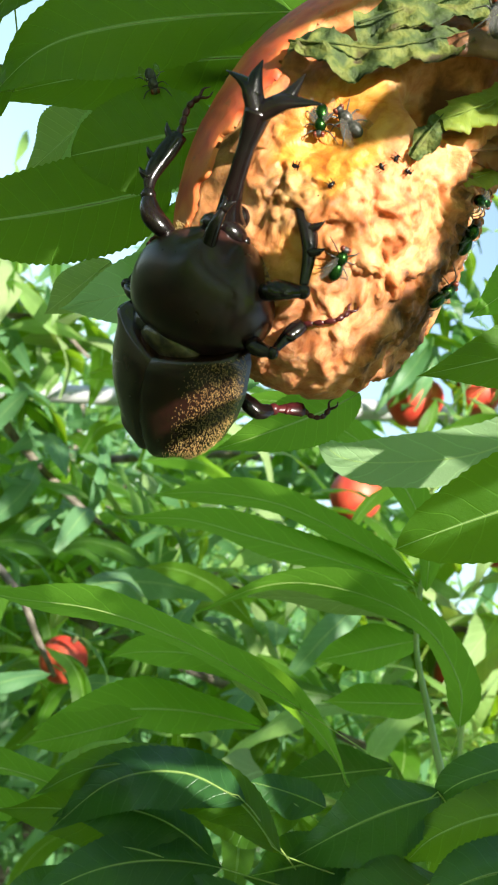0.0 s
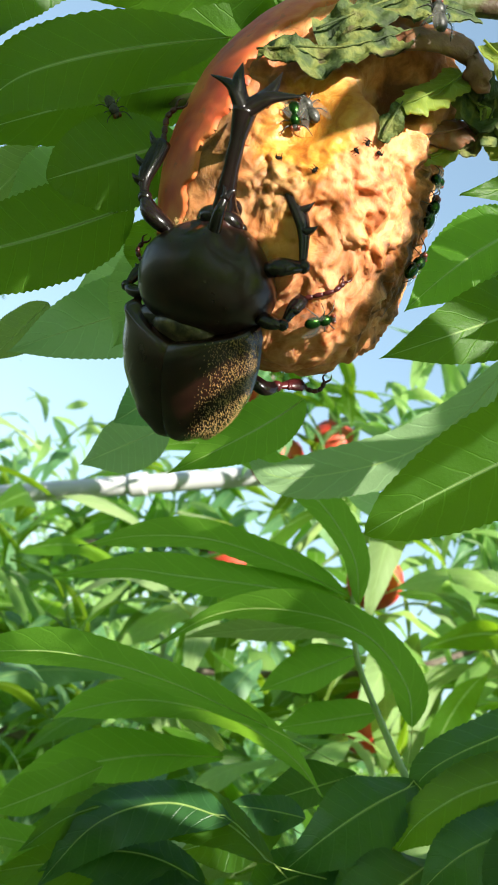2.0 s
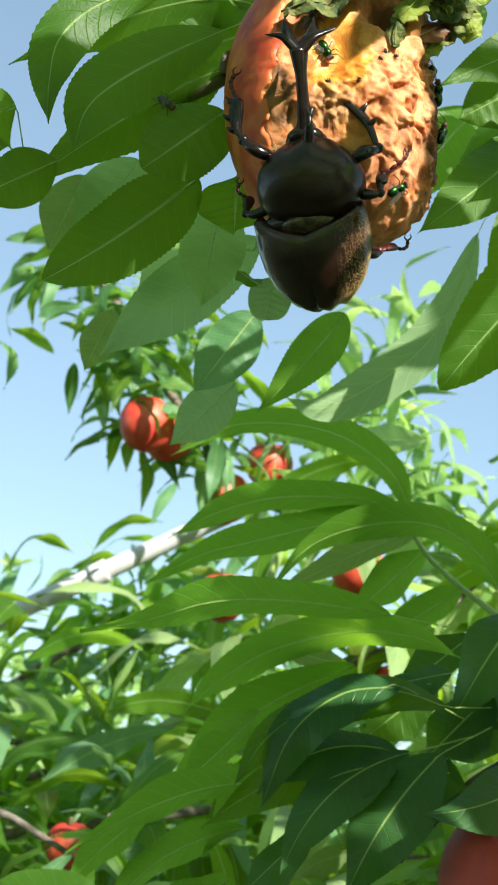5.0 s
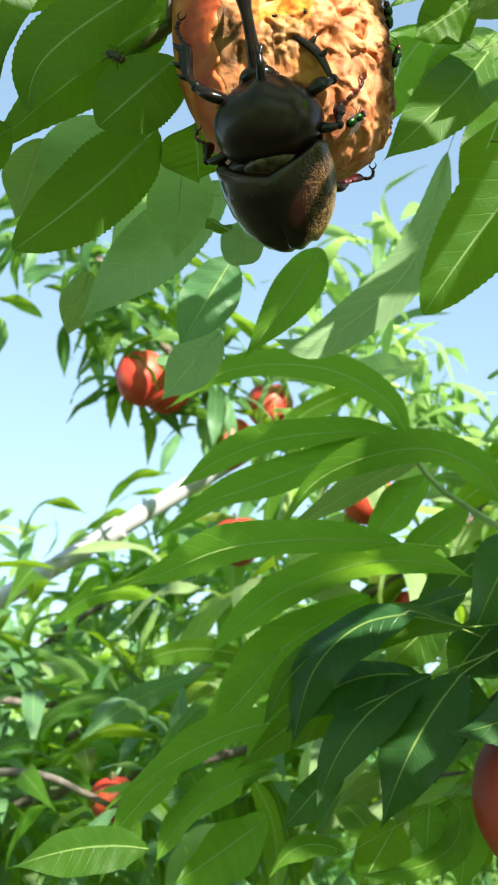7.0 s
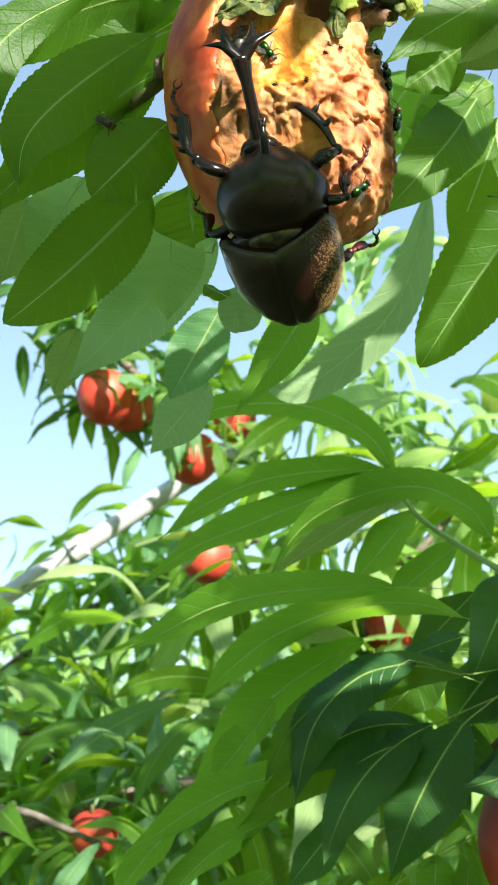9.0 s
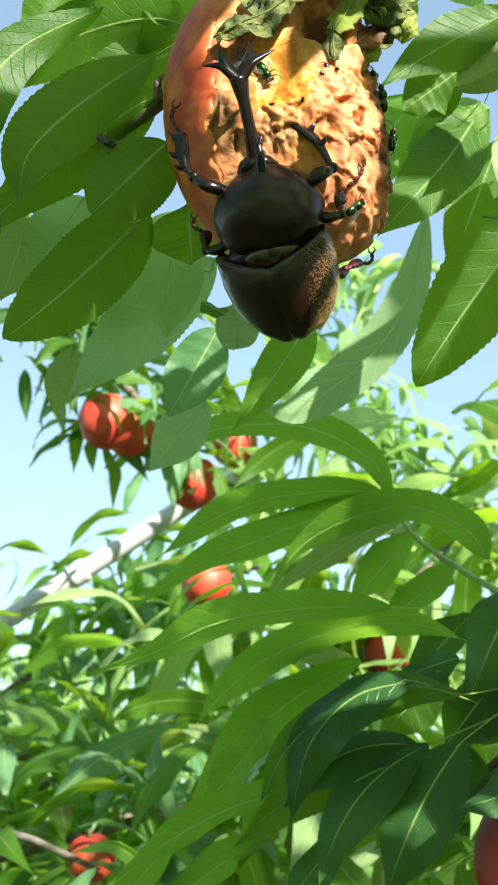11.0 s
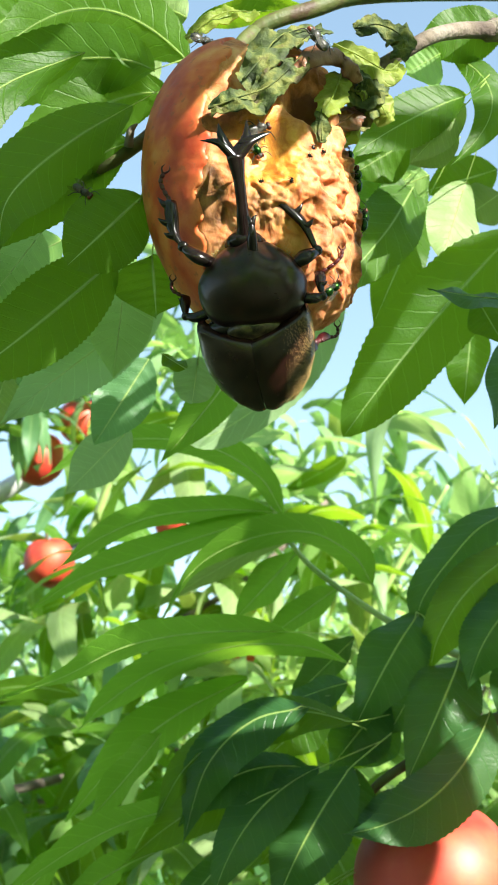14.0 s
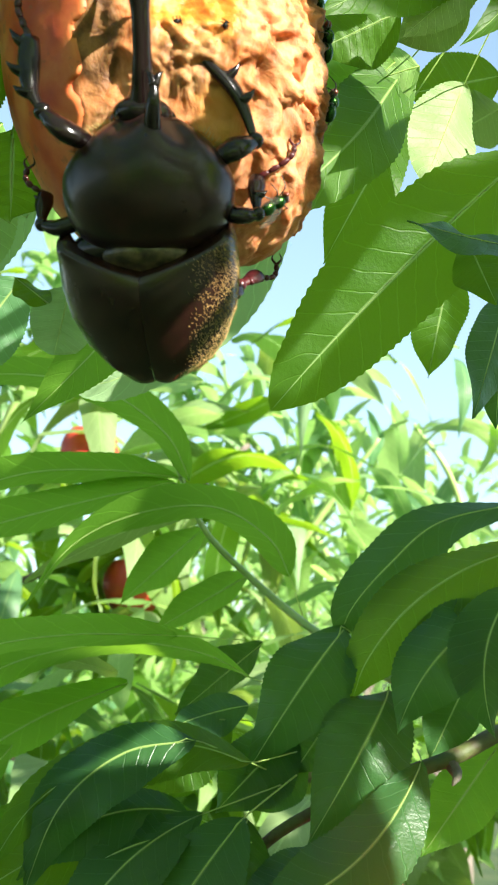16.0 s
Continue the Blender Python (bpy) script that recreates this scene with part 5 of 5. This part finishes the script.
        mid = (p + q) / 2 + SUN_DIR * far + across * aside
        leaf(over, mid - axis * half, mid + axis * half, wide, facing=SUN_DIR, rows=24, fold=0.05, stalk=mid - axis * (half + 0.04) + SUN_DIR * 0.02, mat=LEAF_DARK)


shading_branch()


# crowns default to the lightened leaf copy, bright sun and haze in its colour
def far_tree(at, height, spread, count, seed, label, mat=LEAF_SUNLIT):
    rng = random.Random(seed)
    x, y = at
    tree = thing("peach_tree", (x, y, 0), label, "tree", "orchard trees")
    limbs = [tube([(x, y, -0.05), (x + 0.04, y, height * 0.2), (x - 0.03, y + 0.03, height * 0.38)], [0.10, 0.08, 0.07], 10, 12)]
    ends = []
    for k in range(9):
        a = 6.283 * k / 9 + rng.uniform(-0.3, 0.3)
        r = spread * rng.uniform(0.55, 1.0)
        top = (x + r * math.cos(a), y + r * math.sin(a), height * rng.uniform(0.62, 1.0))
        midp = (x + r * 0.45 * math.cos(a), y + r * 0.45 * math.sin(a), height * 0.58)
        limbs.append(tube([(x - 0.03, y + 0.03, height * 0.35), midp, top], [0.05, 0.03, 0.008], 7, 14))
        ends += [Vector(midp), Vector(top), (Vector(midp) + Vector(top)) / 2, Vector(top) * 0.85 + Vector(midp) * 0.15]
    v, f = joined(limbs)
    part("trunk", v, f, BARK, tree, "grey brown forked trunk and limbs")
    proto = [leaf_shape((0, 0, 0), (0.06, 0, 0.015), (0.12, 0, -0.015), 0.030, facing=(0, 0, 1), rows=6, half=1, seed=s)[:3] for s in range(3)]
    verts, faces, uvs = [], [], []
    for k in range(count):
        q = ends[rng.randrange(len(ends))] + Vector((rng.gauss(0, 0.22), rng.gauss(0, 0.22), rng.gauss(0, 0.20)))
        m = Matrix.Translation(q) @ Euler((rng.gauss(0, 0.6), 0.5 + rng.gauss(0, 0.5), rng.uniform(0, 6.283))).to_matrix().to_4x4()
        pv, pf, pu = proto[k % 3]
        n0 = len(verts)
        verts += [m @ Vector(p) for p in pv]
        faces += [tuple(i + n0 for i in q) for q in pf]
        uvs += pu
    c = part("crown", verts, faces, mat, tree, "dense crown of long narrow leaves", uvs)
    c["kind"] = "stuff"


def host_crown():
    """The crown of the tree that bears the fruit, above and behind the camera, open towards the sun."""
    rng = random.Random(77)
    x, y = 1.05, -0.15
    tree = thing("peach_tree", (x, y, 0), "peach tree bearing the fruit, its crown spread overhead", "tree", "orchard trees")
    limbs = [tube([(x, y, -0.05), (x + 0.03, y, 0.6), (x - 0.02, y, 1.1)], [0.09, 0.075, 0.07], 10, 12)]
    for end in ((-0.9, -0.9, 2.3), (-0.2, -1.2, 2.35), (0.9, -1.2, 2.4), (1.6, 0.4, 2.4), (-0.9, 0.05, 2.45), (0.3, -0.1, 2.5)):
        e = Vector(end)
        m = (Vector((x, y, 1.1)) + e) / 2 + Vector((0.1, 0, 0.35))
        limbs.append(tube([(x - 0.02, y, 1.05), m, e], [0.05, 0.03, 0.006], 7, 16))
    v, f = joined(limbs)
    part("trunk", v, f, BARK, tree, "grey brown forked trunk and limbs")
    proto = [leaf_shape((0, 0, 0), (0.06, 0, 0.015), (0.12, 0, -0.015), 0.032, facing=(0, 0, 1), rows=6, half=1, seed=s)[:3] for s in range(3)]
    verts, faces, uvs = [], [], []
    anchor = Vector((0.0, 0.10, 1.72))
    for k in range(3600):
        q = Vector((rng.uniform(-1.5, 1.9), rng.uniform(-1.7, 0.08), rng.uniform(2.12, 2.42)))
        if rng.random() < 0.35:
            q = Vector((rng.uniform(-1.6, 1.9), rng.uniform(-1.8, -1.1), rng.uniform(1.3, 2.2)))
        d = q - anchor
        if (d - SUN_DIR * d.dot(SUN_DIR)).length < 0.24:
            continue
        m = Matrix.Translation(q) @ Euler((rng.gauss(0, 0.5), 0.4 + rng.gauss(0, 0.4), rng.uniform(0, 6.283))).to_matrix().to_4x4()
        pv, pf, pu = proto[k % 3]
        n0 = len(verts)
        verts += [m @ Vector(p) for p in pv]
        faces += [tuple(i + n0 for i in q) for q in pf]
        uvs += pu
    c = part("crown", verts, faces, LEAF, tree, "dense crown of long narrow leaves", uvs)
    c["kind"] = "stuff"


host_crown()
# four unseen trees added behind the camera, for glossy surfaces to reflect
far_tree((-1.3, -3.0), 2.3, 1.0, 3000, 26, "unseen peach tree added behind the camera, left")
far_tree((1.2, -3.4), 2.3, 1.0, 3000, 27, "unseen peach tree added behind the camera, right")
far_tree((2.6, -2.6), 2.3, 1.0, 3000, 33, "unseen peach tree added behind the camera, far right")
far_tree((0.2, -5.2), 2.4, 1.1, 3000, 34, "unseen peach tree added farther behind the camera")
far_tree((-1.0, 2.9), 1.95, 0.8, 4500, 28, "low peach tree in full leaf in the row behind", LEAF_SHADED)
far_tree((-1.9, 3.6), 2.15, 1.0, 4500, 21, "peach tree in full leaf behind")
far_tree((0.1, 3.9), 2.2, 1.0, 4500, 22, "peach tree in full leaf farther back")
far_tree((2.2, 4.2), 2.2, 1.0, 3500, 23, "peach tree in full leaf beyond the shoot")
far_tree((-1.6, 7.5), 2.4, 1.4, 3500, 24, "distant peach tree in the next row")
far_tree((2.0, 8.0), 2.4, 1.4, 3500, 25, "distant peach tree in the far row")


# ---- chewed leaf scraps on the peach ----
def scrap(points, width, seed, label, mat=SCRAP, crinkle=0.0022):
    """A torn, crumpled strip of leaf with a ragged outline."""
    rows, cols = 44, 15
    path = spline(points, rows)
    s = thing("leaf_scrap", path[0], label, "leaf scrap", "chewed leaf scraps")
    verts, uv = [], []
    for k, p in enumerate(path):
        d = (path[min(k + 1, rows - 1)] - path[max(k - 1, 0)]).normalized()
        o = d.cross(Vector((0.1, -1, 0.3))).normalized()
        up = o.cross(d)
        u = k / (rows - 1)
        shape = 0.35 + 0.65 * math.sin(math.pi * (0.06 + 0.88 * u))
        sides = [shape * (1 + 0.55 * noise.noise(Vector((u * 4, seed, e))) + 0.20 * noise.noise(Vector((u * 13, seed, e + 4))) + 0.10 * noise.noise(Vector((u * 37, seed, e)))) for e in (0, 9)]
        for c in range(cols):
            x = c / (cols - 1) - 0.5
            q = p + o * x * width * sides[x > 0]
            fold = 1 - 2 * abs(noise.noise(q * 130 + Vector((0, seed, 0))))
            verts.append(q + up * (crinkle * (fold - 0.6) + crinkle * 0.45 * noise.fractal(q * 420, 0.8, 2.0, 3)) + d * 0.0012 * noise.noise(q * 300))
            uv.append((u, x + 0.5))
    top = [Vector(q) for q in verts]
    under = [q + Vector((0.0001, 0.0004, 0)) for q in top]
    faces = grid_faces(rows, cols)
    faces += [tuple(i + rows * cols for i in reversed(f)) for f in faces]
    blade = part("blade", top + under, faces, mat, s, "", uv + uv)
    v, f = tube([q + Vector((0, -0.0008, 0)) for q in path[::6]], [0.00028, 0.0002, 0.0001], 5, 20)
    part("vein", v, f, mat, blade)


scrap([(-0.0078, -0.0082, 1.7935), (-0.0004, -0.0092, 1.7955), (0.0066, -0.0080, 1.7985), (0.0118, -0.0058, 1.8040), (0.0165, -0.0028, 1.8105)], 0.0085, 1, "crumpled grey green chewed leaf lying over the peach")
scrap([(0.0010, -0.0080, 1.8010), (0.0065, -0.0062, 1.8085), (0.0105, -0.0030, 1.8155), (0.0160, 0.0010, 1.8200), (0.0240, 0.0070, 1.8240)], 0.0105, 2, "torn green leaf scrap on top of the peach")
scrap([(0.0268, 0.0060, 1.8105), (0.0250, 0.0035, 1.8050), (0.0226, 0.0005, 1.7990), (0.0200, -0.0015, 1.7945)], 0.0078, 3, "yellow green torn leaf hanging over the hole", SCRAP_FRESH, 0.0012)
scrap([(0.0256, 0.0085, 1.8100), (0.0305, 0.0100, 1.8070), (0.0345, 0.0130, 1.8100), (0.0380, 0.0165, 1.8150)], 0.0110, 11, "ragged green leaf remnant with holes beside the hole", SCRAP, 0.0020)
scrap([(0.0240, 0.0085, 1.7965), (0.0283, 0.0100, 1.8000), (0.0315, 0.0125, 1.8045)], 0.0070, 12, "tan flap of dried peach rind", LIP, 0.0012)
scrap([(0.0240, 0.0090, 1.7925), (0.0272, 0.0100, 1.7940), (0.0298, 0.0120, 1.7985)], 0.0050, 13, "pale grey shred of dry leaf on the eaten edge", SCRAP_FRESH, 0.0014)
scrap([(0.0194, -0.0012, 1.7870), (0.0197, -0.0015, 1.7920), (0.0200, -0.0012, 1.7960)], 0.0040, 14, "dark narrow leaf strip under the hole", SCRAP, 0.0010)
scrap([(0.0300, 0.0080, 1.8130), (0.0335, 0.0105, 1.8090), (0.0330, 0.0120, 1.8030), (0.0300, 0.0135, 1.7975)], 0.0068, 4, "dry curled leaf shred beside the peach")
scrap([(0.0260, 0.0120, 1.8230), (0.0330, 0.0140, 1.8200), (0.0400, 0.0160, 1.8165), (0.0450, 0.0190, 1.8215)], 0.0085, 5, "frayed pale leaf shred along the twig", SCRAP_FRESH, 0.0022)
scrap([(0.0330, 0.0190, 1.8320), (0.0400, 0.0195, 1.8330), (0.0460, 0.0205, 1.8290), (0.0440, 0.0200, 1.8230)], 0.0090, 6, "dark curled dry leaf hanging from the twig")
scrap([(0.0310, 0.0110, 1.8105), (0.0360, 0.0125, 1.8060), (0.0390, 0.0140, 1.8000)], 0.0090, 7, "holed yellow green leaf piece under the twig", SCRAP_FRESH, 0.0020)
scrap([(-0.0130, 0.0160, 1.8300), (-0.0030, 0.0150, 1.8365), (0.0070, 0.0180, 1.8385)], 0.0060, 8, "rolled leaf lying on top of the peach", SCRAP_FRESH, 0.0015)


# ---- flies and small beetles on the fruit ----
def fly(body, label, size, spread=0.5):
    """A fly built at the origin, head towards +x, standing on z = 0."""
    o = thing("fly", (0, 0, 0), label, "fly", "flies on the peach")
    v, f = ball((0.10 * size, 0, 0.22 * size), (0.20 * size, 0.16 * size, 0.16 * size), 10, 12)
    part("thorax", v, f, body, o)
    v, f = ball((-0.24 * size, 0, 0.20 * size), (0.26 * size, 0.17 * size, 0.15 * size), 10, 12)
    part("abdomen", v, f, body, o)
    v, f = ball((0.34 * size, 0, 0.21 * size), (0.09 * size, 0.13 * size, 0.11 * size), 8, 10)
    part("head", v, f, FLY_BLUE, o)
    for s in (-1, 1):
        v, f = ball((0.36 * size, s * 0.09 * size, 0.23 * size), (0.08 * size, 0.06 * size, 0.09 * size), 8, 10)
        part("eye", v, f, FLY_EYE, o, "red brown eye")
        pts, n = [], 12
        for k in range(n + 1):
            u = k / n
            c = Vector((0.10 - 0.72 * u, s * (0.10 + spread * 0.45 * u), 0.34 - 0.10 * u)) * size
            w = 0.16 * size * math.sin(math.pi * min(1, 0.10 + 0.88 * u)) ** 0.7
            pts += [c + Vector((0.25, -s, 0)).normalized() * w * 0.6, c, c + Vector((-0.1, s, 0)).normalized() * w]
        part("wing", pts, grid_faces(n + 1, 3), WING, o, "clear veined wing")
        for x, reach in ((0.2, 0.30), (0.08, 0.02), (-0.05, -0.35)):
            v, f = tube([Vector((x, s * 0.10, 0.16)) * size, Vector((x + reach * 0.5, s * 0.30, 0.24)) * size, Vector((x + reach, s * 0.46, 0.0)) * size], [0.022 * size, 0.018 * size, 0.01 * size], 5, 8)
            part("leg", v, f, FLY_BLUE, o)
    return o


def seat(p, ahead):
    """The pose of an insect on the peach at p, its head towards ahead."""
    p, n = Vector(p), (Vector(p) - PC)
    n = Vector((n.x / 0.0275**2, n.y / 0.027**2, n.z / 0.042**2)).normalized()
    x = (Vector(ahead) - n * Vector(ahead).dot(n)).normalized()
    y = n.cross(x)
    d = (TILT.inverted() @ (p - PC)).normalized()
    p = PC + TILT @ (d * (flesh(d) + 0.0001))
    return Matrix.Translation(p) @ Matrix((x, y, n)).transposed().to_4x4()


house_fly = fly(FLY_BLUE, "grey black fly with clear wings walking on the flesh", 0.0072)
green_fly = fly(FLY_GREEN, "metallic green fly feeding beside the beetle", 0.0066)
for p, ahead, size, label in (((0.0030, -0.0045, 1.7850), (0.5, 0, -1), 0.0068, "metallic green fly under the horn's fork"), 
                              ((0.0282, 0.0165, 1.7860), (0, -0.3, 1), 0.0075, "metallic green fly on the eaten edge"), ((0.0278, 0.0190, 1.7760), (0, 0.3, 1), 0.0075, "dark green fly clinging to the brown edge"),
                              ((0.0280, 0.0165, 1.7930), (0, 1, 0.4), 0.0065, "small dark fly on the eaten edge")):
    o = fly(FLY_GREEN, label, size, 0.35)
    o.matrix_basis = seat(p, ahead)
lip_fly = fly(FLY_BLUE, "dark fly with long clear wings sitting on the rind lip", 0.0085, 0.3)
lip_fly.matrix_basis = Matrix.Translation((0.0192, -0.0045, 1.8125)) @ seat((0.0180, -0.001, 1.8120), (-0.5, 0, 1)).to_3x3().to_4x4()
o = fly(FLY_BLUE, "black fly resting on a leaf above the fruit", 0.0075)
o.matrix_basis = Matrix.Translation((-0.0090, 0.0105, 1.8245)) @ Euler((1.2, 0.2, 0.5)).to_matrix().to_4x4()


def tiny_beetle():
    o = thing("sap_beetle", (0, 0, 0), "tiny black sap beetle on the flesh", "beetle", "sap beetles")
    v, f = joined([ball((-0.0002, 0, 0.0003), (0.0006, 0.0004, 0.0003), 8, 10), ball((0.0004, 0, 0.0003), (0.0003, 0.0003, 0.00025), 8, 10)])
    part("body", v, f, HORN, o)
    for s in (-1, 1):
        for x in (-0.0005, 0, 0.0005):
            v, f = tube([(x, s * 0.0003, 0.0003), (x, s * 0.0007, 0.0004), (x * 1.3, s * 0.0010, 0)], [0.0001, 0.00008, 0.00005], 4, 5)
            part("leg", v, f, HORN, o)
    return o


seed_beetle = tiny_beetle()
seed_beetle.matrix_basis = seat((0.004, -0.0062, 1.7751), (1, 0, 0.3))
for p, ahead in (((0.0113, -0.0046, 1.7756), (0.3, 0, 1)), ((0.0164, -0.0027, 1.7828), (1, 0, -0.4)), ((0.0174, -0.0019, 1.7857), (0, 0, 1)), ((0.0196, -0.0002, 1.7849), (1, 0, 0)), ((0.0004, -0.0072, 1.7873), (0.5, 0, 1))):
    copy_thing(seed_beetle, seat(p, ahead))
spot_bug = fly(FLY_BLUE, "small dark fly on the shaded leaf", 0.0065, 0.3)
spot_bug.matrix_basis = Matrix.Translation((-0.0420, 0.0155, 1.7860)) @ Euler((1.4, 0.7, 0.1)).to_matrix().to_4x4()


def motions():
    walk(house_fly, [(t, seat(p, d)) for t, p, d in (
        (0.0, (0.0076, -0.0062, 1.7876), (-1, 0, 0.35)), (0.5, (0.0064, -0.0065, 1.7877), (-1, 0, 0.4)), (1.0, (0.0050, -0.0067, 1.7889), (-1, 0, 0.6)),
        (1.5, (0.0044, -0.0067, 1.7891), (-1, 0, 0.7)), (2.0, (0.0048, -0.0067, 1.7887), (-1, 0, 0.8)), (2.5, (0.0024, -0.0070, 1.7862), (-0.8, 0, 1)),
        (3.0, (0.0012, -0.0069, 1.7880), (-0.5, 0, 1)), (3.5, (-0.0003, -0.0068, 1.7915), (0, 0, 1)), (5.0, (-0.0011, -0.0062, 1.7950), (0.3, 0, 1)),
        (9.0, (-0.0030, -0.0066, 1.7900), (0.4, 0, 1)), (12.5, (-0.0006, -0.0069, 1.7890), (0.6, 0, 1)), (13.5, (0.0023, -0.0066, 1.7920), (1, 0, 0.6)),
        (14.5, (0.0058, -0.0064, 1.7899), (1, 0, 0.1)), (16.0, (0.0062, -0.0063, 1.7897), (1, 0, 0.1)))])
    walk(green_fly, [(t, seat(p, d)) for t, p, d in (
        (0.0, (0.0174, 0.0005, 1.7665), (-0.3, 0, 1)), (0.5, (0.0189, 0.0045, 1.7610), (0.5, 0, 1)), (1.0, (0.0190, 0.0070, 1.7580), (1, 0, 0.5)),
        (3.5, (0.0185, 0.0085, 1.7550), (1, 0, 0.3)), (16.0, (0.0178, 0.0085, 1.7545), (1, 0, 0.3)))])


motions()
